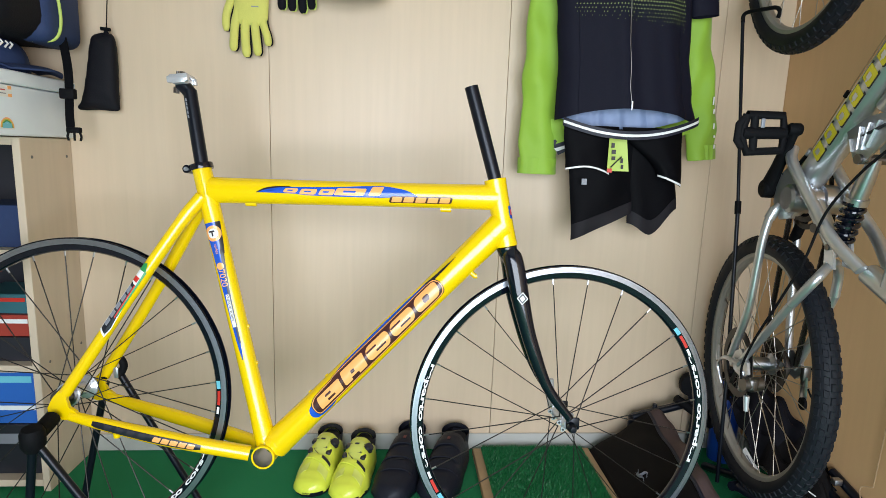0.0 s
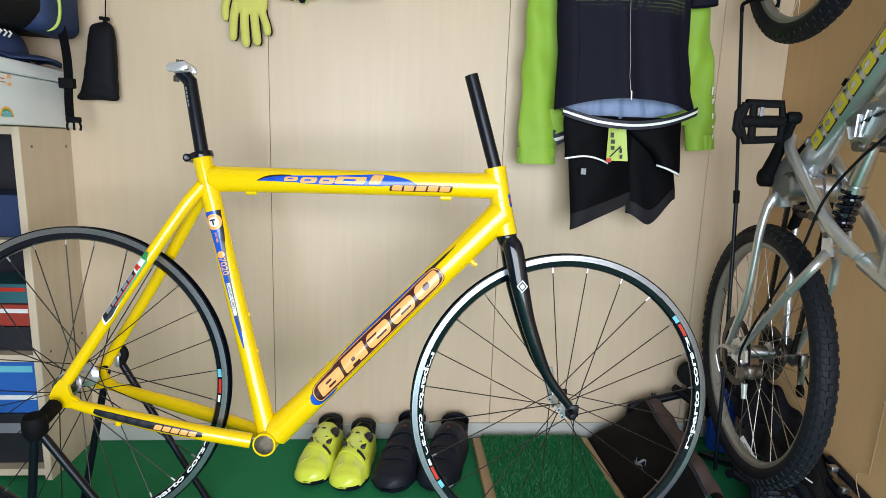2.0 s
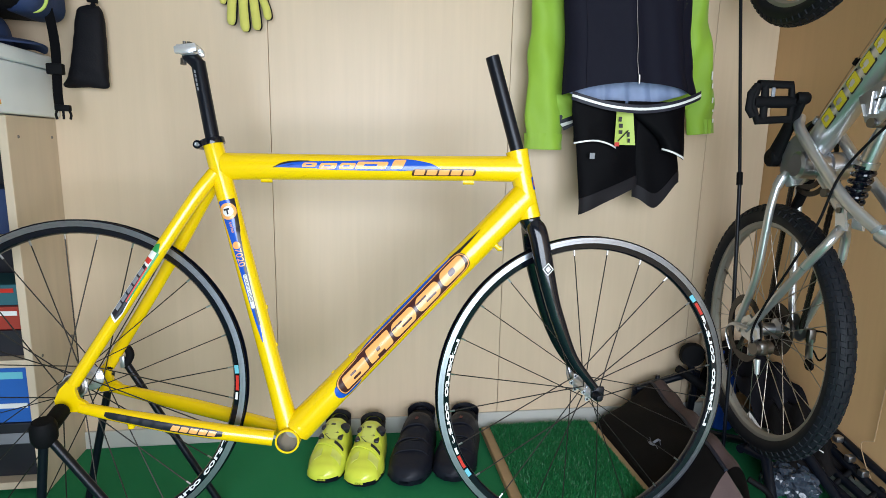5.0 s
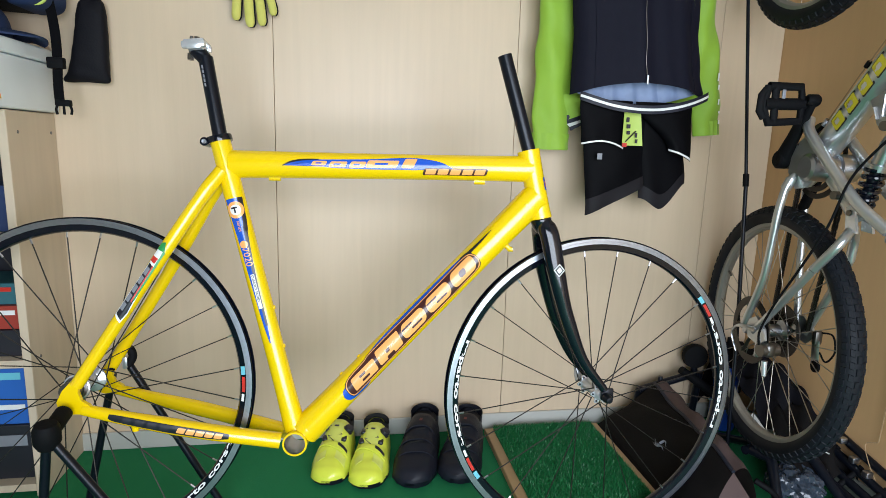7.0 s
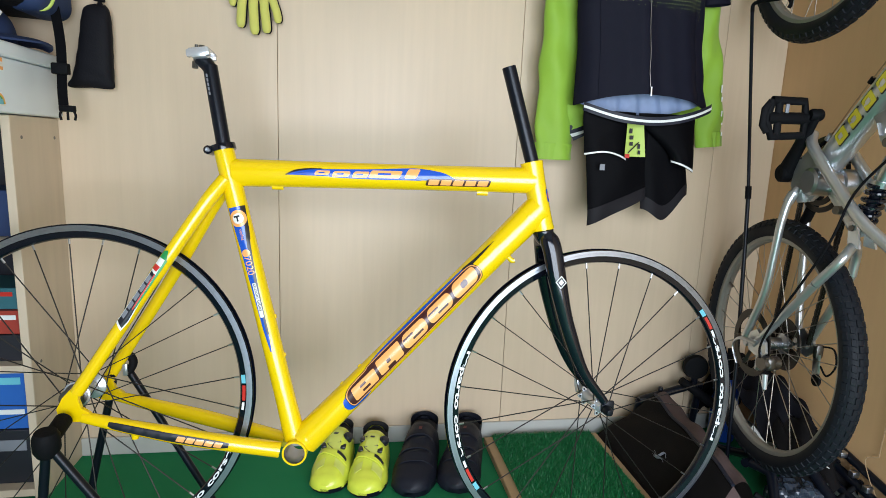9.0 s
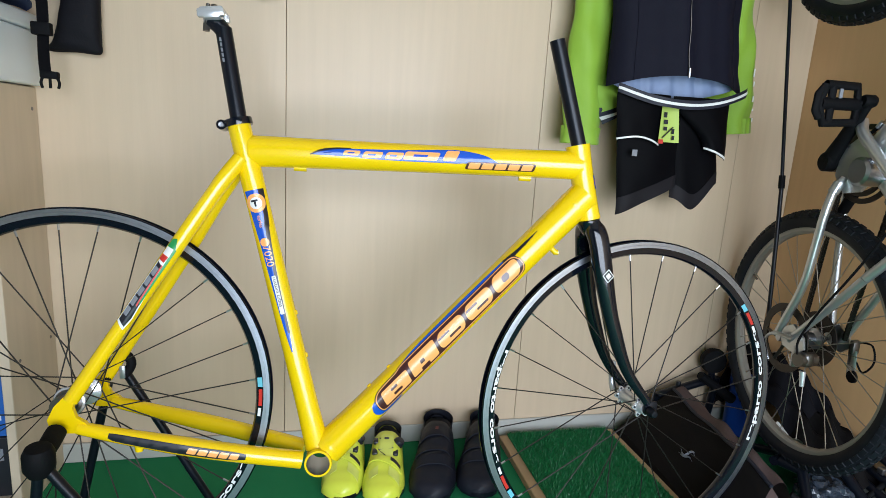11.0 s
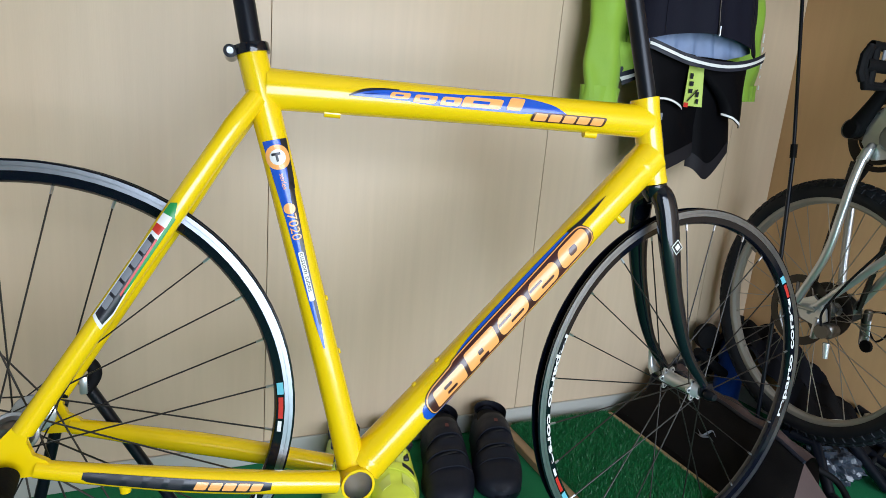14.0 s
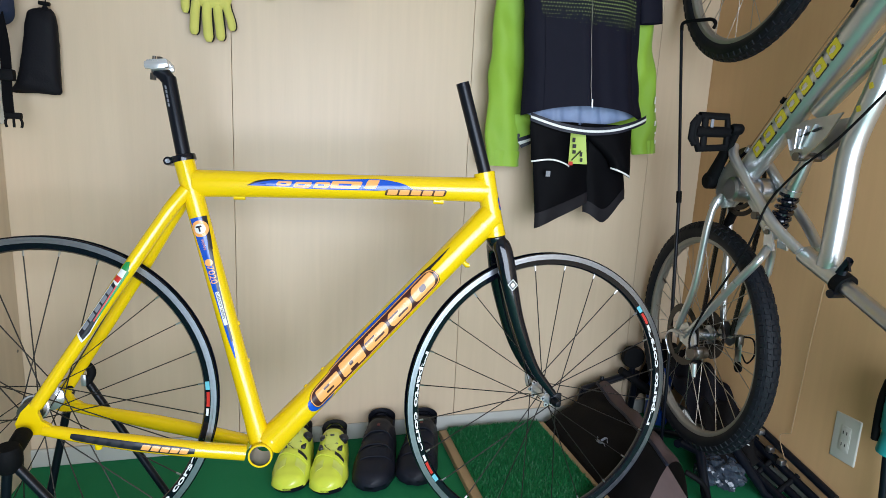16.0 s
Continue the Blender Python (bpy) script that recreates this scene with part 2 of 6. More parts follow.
def grid_patch(nu, nv, f, thick=0.0, nudge=(0, 1, 0)):
    """A sheet f(u, v) -> point for u, v in 0..1, with an optional thickness along nudge."""
    bm = bmesh.new()
    V = [[bm.verts.new(f(i / nu, j / nv)) for j in range(nv + 1)] for i in range(nu + 1)]
    for i in range(nu):
        for j in range(nv):
            bm.faces.new((V[i][j], V[i + 1][j], V[i + 1][j + 1], V[i][j + 1]))
    if thick:
        B = [[bm.verts.new(V[i][j].co + Vector(nudge) * thick) for j in range(nv + 1)] for i in range(nu + 1)]
        for i in range(nu):
            for j in range(nv):
                bm.faces.new((B[i][j], B[i][j + 1], B[i + 1][j + 1], B[i + 1][j]))
        for i in range(nu):
            for j in (0, nv):
                bm.faces.new((V[i][j], V[i + 1][j], B[i + 1][j], B[i][j]))
        for j in range(nv):
            for i in (0, nu):
                bm.faces.new((V[i][j], V[i][j + 1], B[i][j + 1], B[i][j]))
    bmesh.ops.recalc_face_normals(bm, faces=bm.faces)
    return bm


def lerp(a, b, t):
    return a + (b - a) * t


def curve1(t, keys):
    """Piecewise smooth value through (t, value) keys."""
    for (t0, v0), (t1, v1) in zip(keys, keys[1:]):
        if t <= t1:
            k = max(0, min(1, (t - t0) / (t1 - t0)))
            return v0 + (v1 - v0) * (k * k * (3 - 2 * k))
    return keys[-1][1]


# ---- the room ----
WY, CX = 0.470, 1.358          # back wall, wall beside the mountain bike
LX, FY, HZ = -1.75, -2.4, 2.35

wall_north = part("wall_north", boxb((LX - 0.1, WY + 0.012, 0), (CX + 0.12, WY + 0.10, HZ)), SEAM)
tagged(wall_north, "beige wood-grain vinyl panelled wall with thin vertical joints", "wall", kind="structure")
CC = 1.338                     # the side wall runs a little out of square
seams = [LX, -1.355, -0.721, -0.087, 0.547, 1.142, CC]
for x0, x1 in zip(seams, seams[1:]):
    part("wall_panel", boxb((x0 + 0.0005, WY, 0), (x1 - 0.0005, WY + 0.012, HZ), 0.0007, 1), WALL, wall_north)
wall_east = part("wall_east", slab([(CX, FY - 0.1), (CX, -0.30), (CC, WY + 0.012), (CC + 0.1, WY + 0.012), (CX + 0.1, FY - 0.1)], HZ, lambda u, v, d: Vector((u, v, d))), WALL_R, smooth=False)
tagged(wall_east, "brownish wood-grain panelled wall beside the mountain bike", "wall", kind="structure")
wall_west = part("wall_west", boxb((LX - 0.1, FY - 0.1, 0), (LX, WY + 0.012, HZ)), PLASTER)
tagged(wall_west, "plain painted wall closing the room", "wall", kind="structure")
bm = bmesh.new()
for lo, hi in (((LX, FY - 0.1, 0), (-0.65, FY, HZ)), ((1.34, FY - 0.1, 0), (CX, FY, HZ)), ((-0.65, FY - 0.1, 1.7), (1.34, FY, HZ)), ((-0.65, FY - 0.1, 0), (1.34, FY, 0.05))):
    box(bm, lo, hi)
wall_south = part("wall_south", bm, PLASTER)
tagged(wall_south, "plain painted wall with a wide window opening", "wall", kind="structure")
ceiling = part("ceiling", boxb((LX - 0.1, FY - 0.1, HZ), (CX + 0.1, WY + 0.1, HZ + 0.1)), PLASTER)
tagged(ceiling, "plain pale ceiling", "ceiling", kind="structure")
floor_ob = part("floor", boxb((LX - 0.1, FY - 0.1, -0.1), (CX + 0.1, WY + 0.1, 0)), CARPET)
tagged(floor_ob, "flat dark green artificial-grass carpet floor", "floor", kind="structure")
ground = part("ground", boxb((-60, -60, -0.3), (60, 60, -0.12)), PLASTER)
tagged(ground, "pale ground outside the room", "ground", kind="structure")
bm = boxb((LX, WY - 0.008, 0), (CC - 0.002, WY - 0.0005, 0.050), 0.002, 1)
tagged(part("baseboard", bm, BASE), "pale grey plastic baseboard along the wall", "baseboard", kind="structure")
bm = slab([(CX - 0.008, FY), (CX - 0.008, -0.30), (CC - 0.008, WY - 0.01), (CC - 0.0005, WY - 0.01), (CX - 0.0005, -0.30), (CX - 0.0005, FY)], 0.046, lambda u, v, d: Vector((u, v, d)))
tagged(part("baseboard", bm, BASE), "pale grey plastic baseboard along the wall", "baseboard", kind="structure")

# ---- the yellow road bike: u forward, w up, n away from the viewer ----
BIKE = Matrix(((0.99532, 0.09476, 0.01893, -0.00356), (-0.09638, 0.98783, 0.12205, 0.03298), (-0.00714, -0.12331, 0.99235, 0.25629), (0, 0, 0, 1)))


def P3(u, w, n=0.0):
    return Vector((u, n, w))


bike = thing("road_bike", "yellow racing bike frame with black fork and bare rims", "bicycle", BIKE)
BBC = P3(0.0, -0.016)
ST, HT, HB = P3(-0.158, 0.579), P3(0.453, 0.581), P3(0.484, 0.442)
TTL, TTR = P3(-0.138, 0.532), P3(0.461, 0.542)
DTT = P3(0.473, 0.487)
RH = P3(-0.418, 0.091, 0.008)


def seg_pts(a, b, n=2):
    return [a.lerp(b, i / n) for i in range(n + 1)]


# weld fillets
fillets = []
for c, d, r, rr in (
                    (DTT - (DTT - BBC).normalized() * 0.032, BBC - DTT, 0.0288, 0.0315), (BBC + (DTT - BBC).normalized() * 0.034, DTT - BBC, 0.0298, 0.0325)):
    fillets.append([(r - 0.003, -0.010), (r + 0.0012, -0.006), (r + 0.0014, 0.0), (r + 0.0004, 0.004), (r - 0.003, 0.005)] + [c, d])
fr = part("frame", latheb(fillets[0][:5], fillets[0][5], fillets[0][6], 28), YELLOW, bike, "glossy yellow welded frame")
for fl_ in fillets[1:]:
    part("weld", latheb(fl_[:5], fl_[5], fl_[6], 28), YELLOW, fr)
part("top_tube", tubeb(seg_pts(TTL, TTR, 6), [0.0275, 0.0265, 0.026, 0.0255, 0.0255, 0.0258, 0.027], 28, False, flat=[0.76, 0.9, 1, 1, 1, 0.97, 0.84], up=(0, 0, 1)), YELLOW, fr)
part("down_tube", tubeb(seg_pts(BBC.lerp(DTT, 0.029), DTT, 6), [0.031, 0.0290, 0.0287, 0.0285, 0.0285, 0.0288, 0.030], 28, False), YELLOW, fr)
part("seat_tube", tubeb(seg_pts(BBC.lerp(ST, 0.032), ST, 8), [0.022, 0.0200, 0.0195, 0.0195, 0.0195, 0.0195, 0.0195, 0.0200, 0.0195], 28, False), YELLOW, fr)
bm = bmesh.new()
hd = (HT - HB).normalized()
lathe(bm, [(0.0, 0.0), (0.0228, 0.0), (0.0232, 0.004), (0.0222, 0.012), (0.0215, 0.04), (0.0215, 0.10), (0.0222, 0.128), (0.0230, 0.136), (0.0228, 0.1402), (0.0, 0.1402)], HB, hd, 28)
part("head_tube", bm, YELLOW, fr)
bm = bmesh.new()
lathe(bm, [(0.0205, -0.036), (0.0240, -0.036), (0.0246, -0.033), (0.0240, -0.026), (0.0240, 0.026), (0.0246, 0.033), (0.0240, 0.036), (0.0205, 0.036), (0.0205, -0.036)], BBC, (0, 1, 0), 36)
part("bottom_bracket_shell", bm, YELLOW, fr)
bm = bmesh.new()
lathe(bm, [(0.0203, -0.0345), (0.0190, -0.030), (0.0190, 0.030), (0.0203, 0.0345)], BBC, (0, 1, 0), 36)
part("bottom_bracket_thread", bm, ALLOY, fr, "bare threaded metal inside the shell")
DN, DF = -0.063, 0.063
CHAIN_PATH, SEAT_PATH = [], []


def chain_r(s):
    return lerp(0.0105, 0.0156, min(1, s / 0.16))


def stay_radii(path, f):
    out, d = [0.0], 0.0
    for p, q in zip(path[::-1], path[::-1][1:]):
        d += (Vector(q) - Vector(p)).length
        out.append(d)
    return [f(x) for x in out][::-1]


for n, nm in ((DN, -1), (DF, 1)):
    a, b = P3(-0.030, -0.012, 0.026 * nm), P3(-0.384, 0.062, n)
    mid = P3(-0.174, 0.017, 0.050 * nm)
    cpath = spline([a, mid, P3(-0.309, 0.045, 0.060 * nm), b], 6)
    CHAIN_PATH = CHAIN_PATH or cpath
    part("chainstay", tubeb(cpath, stay_radii(cpath, chain_r), 18), YELLOW, fr)
    a, b = P3(-0.150, 0.517, 0.012 * nm), P3(-0.396, 0.108, n)
    spath = spline([a, P3(-0.187, 0.459, 0.028 * nm), P3(-0.275, 0.309, 0.050 * nm), b], 6)
    SEAT_PATH = SEAT_PATH or spath
    part("seatstay", tubeb(spath, [0.014] * 6 + [0.013] * 6 + [0.012] * 7, 16), YELLOW, fr)
    pl = [(-0.375, 0.150), (-0.392, 0.148), (-0.408, 0.130), (-0.418, 0.108), (-0.414, 0.094), (-0.398, 0.086), (-0.365, 0.086), (-0.352, 0.094), (-0.360, 0.104), (-0.374, 0.112), (-0.380, 0.128)]
    part("dropout", slab(pl, 0.008, lambda u, v, d, n=n: P3(u - 0.012, v - 0.032, n - 0.004 + d)), YELLOW, fr)
# cable stops and bosses
part("cable_stop", tubeb([P3(-0.062, 0.5075), P3(-0.040, 0.5075)], 0.006, 10), YELLOW, fr)
part("cable_stop", tubeb([P3(0.344, 0.513), P3(0.366, 0.513)], 0.006, 10), YELLOW, fr)
dv = (DTT - BBC).normalized()
nv = Vector((dv.z, 0, -dv.x))
q = BBC + dv * 0.575 + nv * 0.030
part("shifter_boss", tubeb([q - nv * 0.004 - Vector((0, .008, 0)), q + nv * 0.007 - Vector((0, .008, 0)), q + nv * 0.010 + dv * 0.004 - Vector((0, .008, 0))], 0.0055, 10), YELLOW, fr)
for s in (0.155, 0.205):
    c = BBC + dv * s - nv * 0.0285
    part("bottle_boss", latheb([(0, 0), (0.0048, 0), (0.0036, 0.0026), (0, 0.0026)], c, -nv, 12), YELLOW, fr)
sv = (ST - BBC).normalized()
sn = Vector((sv.z, 0, -sv.x))
for s in (0.19, 0.27):
    part("bottle_boss", latheb([(0, 0), (0.0048, 0), (0.0036, 0.0026), (0, 0.0026)], BBC + sv * s + sn * 0.0192, sn, 12), YELLOW, fr)
part("chain_hanger", latheb([(0, 0), (0.008, 0), (0.006, 0.012), (0, 0.012)], P3(-0.292, 0.032, -0.058), (0, 0, -1), 12), YELLOW, fr)
# seat clamp and post
bm = latheb([(0.0195, -0.006), (0.0235, -0.006), (0.0240, -0.004), (0.0240, 0.004), (0.0235, 0.006), (0.0165, 0.006)], ST, sv, 28)
box_c = ST - sn * 0.026
tube(bm, [box_c - Vector((0, 0.014, 0)), box_c + Vector((0, 0.014, 0))], 0.0085, 14)
clamp = part("seat_clamp", bm, BLACK, bike, "black seat post clamp")
part("bolt", latheb([(0, 0), (0.0042, 0), (0.0042, 0.004), (0.0022, 0.004), (0.0022, 0.002), (0, 0.002)], box_c - Vector((0, 0.014, 0)), (0, -1, 0), 14), ALLOY, clamp)
PT = P3(-0.186, 0.735)
post = part("seat_post", tubeb(seg_pts(ST - sv * 0.02, PT, 3), 0.0138, 24), BLACK_SAT, bike, "black satin seat post with silver saddle clamp")
pv = (PT - ST).normalized()
bm = bmesh.new()
tube(bm, [PT - pv * 0.006, PT + pv * 0.004 + P3(-0.006, 0), PT + pv * 0.012 + P3(-0.020, 0.0)], [0.0142, 0.0150, 0.0115], 20, flat=0.85)
part("post_head", bm, BLACK_SAT, post)
hc = PT + P3(-0.016, 0.018)
bm = bmesh.new()
for k in (-1, 1):
    box(bm, hc + P3(-0.022, -0.006 + 0.0, -0.006 + 0.019 * k), hc + P3(0.022, 0.0085, 0.006 + 0.019 * k), 0.0035, 2)
box(bm, hc + P3(-0.013, -0.008, -0.024), hc + P3(0.015, 0.004, 0.024), 0.003, 2)
box(bm, hc + P3(-0.019, 0.004, -0.022), hc + P3(0.020, 0.012, 0.022), 0.0035, 2)
bmesh.ops.rotate(bm, verts=bm.verts, cent=hc, matrix=Matrix.Rotation(radians(-8), 3, 'Y'))
part("saddle_clamp", bm, CHROME, post, "polished saddle clamp")
bm = tubeb([hc + P3(-0.012, -0.020), hc + P3(-0.010, 0.021)], 0.0035, 10)
tube(bm, [hc + P3(-0.012, -0.024), hc + P3(-0.0118, -0.012)], 0.0062, 6)
tube(bm, [hc + P3(0.0, 0.010), hc + P3(0.0, 0.020)], 0.0055, 6)
part("clamp_bolt", bm, STEEL, post)


# ---- decals wrapped on the tubes ----
def decal(name, polys, a, b, r, mat, lift=0.0004, parent=fr, spin=0.0):
    """Flat outlines (s along the tube in m, v across in m, 0 facing the viewer) laid on the round tube a-b."""
    t = (b - a).normalized()
    f = Vector((0, -1, 0))
    f = (f - t * f.dot(t)).normalized()
    up = t.cross(f)
    if up.z < 0 and abs(up.z) > 0.2 or (abs(up.z) <= 0.2 and up.x > 0):
        up = -up
    bm = bmesh.new()
    for poly in polys:
        face = bm.faces.new([bm.verts.new((s, v, 0)) for s, v in poly])
    bmesh.ops.triangulate(bm, faces=bm.faces[:])
    vs = [v.co.y for v in bm.verts]
    y = math.floor(min(vs) / 0.003) * 0.003
    while y < max(vs):
        bmesh.ops.bisect_plane(bm, geom=bm.verts[:] + bm.edges[:] + bm.faces[:], plane_co=(0, y, 0), plane_no=(0, 1, 0))
        y += 0.003
    for v in bm.verts:
        s, th = v.co.x, v.co.y / r + spin
        v.co = a + t * s + (r + lift) * (math.cos(th) * f + math.sin(th) * up)
    bmesh.ops.recalc_face_normals(bm, faces=bm.faces)
    for fc in bm.faces:
        c = fc.calc_center_median()
        ax = a + t * (c - a).dot(t)
        if fc.normal.dot(c - ax) < 0:
            fc.normal_flip()
    return part(name, bm, mat, parent)


def stay_decal(name, polys, path, rad, mat, lift):
    """Outlines (s from the dropout end in m, v across) laid on a bent stay."""
    P = [Vector(p) for p in reversed(path)]
    S = [0.0]
    for p, q in zip(P, P[1:]):
        S.append(S[-1] + (q - p).length)
    bm = bmesh.new()
    for poly in polys:
        bm.faces.new([bm.verts.new((s, v, 0)) for s, v in poly])
    bmesh.ops.triangulate(bm, faces=bm.faces[:])
    for ax, step in ((0, 0.012), (1, 0.003)):
        vs = [v.co[ax] for v in bm.verts]
        y = math.floor(min(vs) / step) * step
        while y < max(vs):
            co, no = Vector((0, 0, 0)), Vector((0, 0, 0))
            co[ax], no[ax] = y, 1
            bmesh.ops.bisect_plane(bm, geom=bm.verts[:] + bm.edges[:] + bm.faces[:], plane_co=co, plane_no=no)
            y += step
    for v in bm.verts:
        s = max(0.0, min(S[-1] - 1e-6, v.co.x))
        i = max(k for k in range(len(S) - 1) if S[k] <= s)
        k = (s - S[i]) / (S[i + 1] - S[i])
        c = P[i].lerp(P[i + 1], k)
        t = (P[min(i + 2, len(P) - 1)] - P[max(i - 1, 0)]).normalized()
        f = Vector((0, -1, 0))
        f = (f - t * f.dot(t)).normalized()
        up = t.cross(f)
        up = up if up.z > 0 else -up
        th = v.co.y / rad(s)
        v.co = c + (rad(s) + lift) * (math.cos(th) * f + math.sin(th) * up)
    bmesh.ops.recalc_face_normals(bm, faces=bm.faces)
    return part(name, bm, mat, fr)


def shifted(polys, d):
    return [[(a + d, b) for a, b in poly] for poly in polys]


def rounded(s0, s1, v0, v1, rad, slant=0.0, n=5):
    out = []
    for cx, cy, a0 in ((s1 - rad, v1 - rad, 0), (s0 + rad, v1 - rad, 90), (s0 + rad, v0 + rad, 180), (s1 - rad, v0 + rad, 270)):
        for k in range(n + 1):
            an = radians(a0 + 90 * k / n)
            x, y = cx + rad * math.cos(an), cy + rad * math.sin(an)
            out.append((x + slant * (y - v0), y))
    return out


def swoosh(keys, n=16):
    """An outline from (s, low, high) keys."""
    pts = spline(keys, 5)
    return [(p[0], p[1]) for p in pts] + [(p[0], p[2]) for p in reversed(pts)]


def blocks(s0, s1, v0, v1, n, gap=0.12, slant=0.2, rad=0.3):
    w = (s1 - s0) / n
    return [rounded(s0 + i * w + gap * w / 2, s0 + (i + 1) * w - gap * w / 2, v0, v1, rad * min(w, v1 - v0) * 0.6, slant) for i in range(n)]


# down tube: blue flash, dark outlines and orange shapes
R_D = 0.0291
decal("decal_flash", [swoosh([(0.132, -0.014, -0.006), (0.139, -0.0245, 0.004), (0.156, -0.0290, 0.008), (0.176, -0.0285, 0.008), (0.190, -0.0240, 0.004)])], BBC, DTT, R_D, BLUE, 0.0004)
decal("decal_flash", [swoosh([(0.21, 0.012, 0.0195), (0.26, 0.014, 0.0275), (0.34, 0.016, 0.0295), (0.42, 0.018, 0.0295), (0.49, 0.018, 0.0275), (0.520, 0.0205, 0.0235)])], BBC, DTT, R_D, BLUE, 0.0004)
decal("decal_tail", [swoosh([(0.49, 0.016, 0.0285), (0.52, 0.018, 0.0245), (0.545, 0.0185, 0.0235), (0.575, 0.0210, 0.0218)])], BBC, DTT, R_D, INK, 0.0006)


def ribbon(grow):
    """The rounded band round the five shapes, a little stepped along its upper edge."""
    g = grow
    return [swoosh([(0.148 - g, -0.012, -0.006), (0.152 - g, -0.0175 - g, 0.004 + g), (0.166, -0.0185 - g, 0.0125 + g), (0.21, -0.0180 - g, 0.0155 + g), (0.225, -0.0175 - g, 0.0185 + g), (0.29, -0.0170 - g, 0.0195 + g),
                    (0.37, -0.0160 - g, 0.0190 + g), (0.44, -0.0150 - g, 0.0195 + g), (0.49, -0.0140 - g, 0.0200 + g), (0.506 + g, -0.010 - g, 0.0165 + g), (0.513 + g, -0.002, 0.008)])]


for grow, mat_, lift in ((0.0040, INK, 0.0008), (0.0026, ORANGE, 0.0010), (0.0008, MAROON, 0.0012)):
    decal("decal_outline", ribbon(grow), BBC, DTT, R_D, mat_, lift)
for i in range(5):
    s0, v0 = 0.1575 + i * 0.0706, -0.0150 + 0.0008 * i
    hi = (0.0245, 0.0290, 0.0275, 0.0275, 0.0290)[i]
    decal("decal_block", [rounded(s0, s0 + 0.063, v0, v0 + hi, 0.0035 if i < 2 else 0.011, 0.30)], BBC, DTT, R_D, ORANGE, 0.0015)
    cuts = ((0.006, 0.034, 0.0165, 0.0200), (0.026, 0.054, 0.0070, 0.0108)) if i in (2, 3) else ((0.024, 0.044, 0.0048, 0.0092), (0.024, 0.040, 0.0140, 0.0182)) if i == 0 else ((0.020, 0.040, -0.001, 0.0055), (0.026, 0.036, 0.0105, 0.0170)) if i == 1 else ((0.023, 0.040, 0.0080, 0.0195),)
    for h0, h1, g0, g1 in cuts:
        decal("decal_slot", [rounded(s0 + h0, s0 + h1, v0 + g0, v0 + g1, 0.0018 if i < 4 else 0.005, 0.30)], BBC, DTT, R_D, MAROON, 0.0018)
# top tube
R_T = 0.0258
decal("decal_flash", [swoosh([(0.108, -0.003, -0.002), (0.125, 0.002, 0.0055), (0.150, 0.003, 0.009), (0.175, -0.001, 0.0095), (0.20, -0.006, 0.010), (0.27, -0.008, 0.012), (0.34, -0.008, 0.0165), (0.365, -0.008, 0.0165), (0.39, -0.004, 0.013), (0.415, -0.003, 0.007), (0.437, -0.006, -0.004)])], TTL, TTR, R_T, BLUE, 0.0004)
decal("decal_edge", [swoosh([(0.106, -0.004, -0.002), (0.125, 0.003, 0.0068), (0.150, 0.0075, 0.0105), (0.175, 0.009, 0.0108)])], TTL, TTR, R_T, INK, 0.0007)
for i, (s0, s1, v0, v1) in enumerate(((0.160, 0.188, -0.002, 0.0065), (0.193, 0.226, -0.005, 0.006), (0.232, 0.262, -0.0055, 0.0065), (0.264, 0.325, -0.005, 0.0095), (0.334, 0.358, -0.0045, 0.0145))):
    decal("decal_block", [rounded(s0, s1, v0, v1, 0.0035, 0.5)], TTL, TTR, R_T, ORANGE, 0.0009)
    if i < 4:
        m0, m1 = lerp(s0, s1, 0.3), lerp(s0, s1, 0.72)
        decal("decal_slot", [rounded(m0, m1, lerp(v0, v1, 0.38), lerp(v0, v1, 0.66), 0.0011, 0.5)], TTL, TTR, R_T, BLUE, 0.0012)
decal("decal_outline", [rounded(0.376, 0.503, -0.0180, -0.0035, 0.004, 0.3)], TTL, TTR, R_T, MAROON, 0.0008)
decal("decal_block", blocks(0.379, 0.501, -0.0162, -0.0053, 5, 0.16, 0.3), TTL, TTR, R_T, ORANGE, 0.0011)
# seat tube: a wedge with an orange roundel
R_S = 0.0197
decal("decal_wedge", [swoosh([(0.205, -0.001, 0.001), (0.25, -0.0045, 0.004), (0.32, -0.007, 0.004), (0.40, -0.010, 0.009), (0.45, -0.013, 0.014), (0.497, -0.016, 0.0165)])], BBC, ST, R_S, BLUE, 0.0004)
decal("decal_edge", [swoosh([(0.43, 0.004, 0.0132), (0.455, 0.008, 0.016), (0.497, 0.008, 0.019)])], BBC, ST, R_S, INK, 0.0007)
decal("decal_edge", [swoosh([(0.24, 0.0005, 0.0045), (0.32, 0.0005, 0.0055), (0.40, 0.003, 0.0095), (0.44, 0.006, 0.013)])], BBC, ST, R_S, INK, 0.0007)


def disc(s, v, r, n=20):
    return [(s + r * math.cos(2 * math.pi * k / n), v + r * math.sin(2 * math.pi * k / n)) for k in range(n)]


decal("decal_roundel", [disc(0.474, 0.0, 0.0165)], BBC, ST, R_S, ORANGE, 0.0010)
decal("decal_roundel", [disc(0.474, 0.0, 0.0102)], BBC, ST, R_S, WHITE, 0.0013)
decal("decal_mark", [rounded(0.4765, 0.4800, -0.007, 0.004, 0.001), rounded(0.468, 0.4775, -0.0025, 0.0005, 0.001)], BBC, ST, R_S, INK, 0.0016)
decal("decal_patch", [rounded(0.275, 0.345, -0.004, 0.003, 0.002)], BBC, ST, R_S, WHITE, 0.0009)


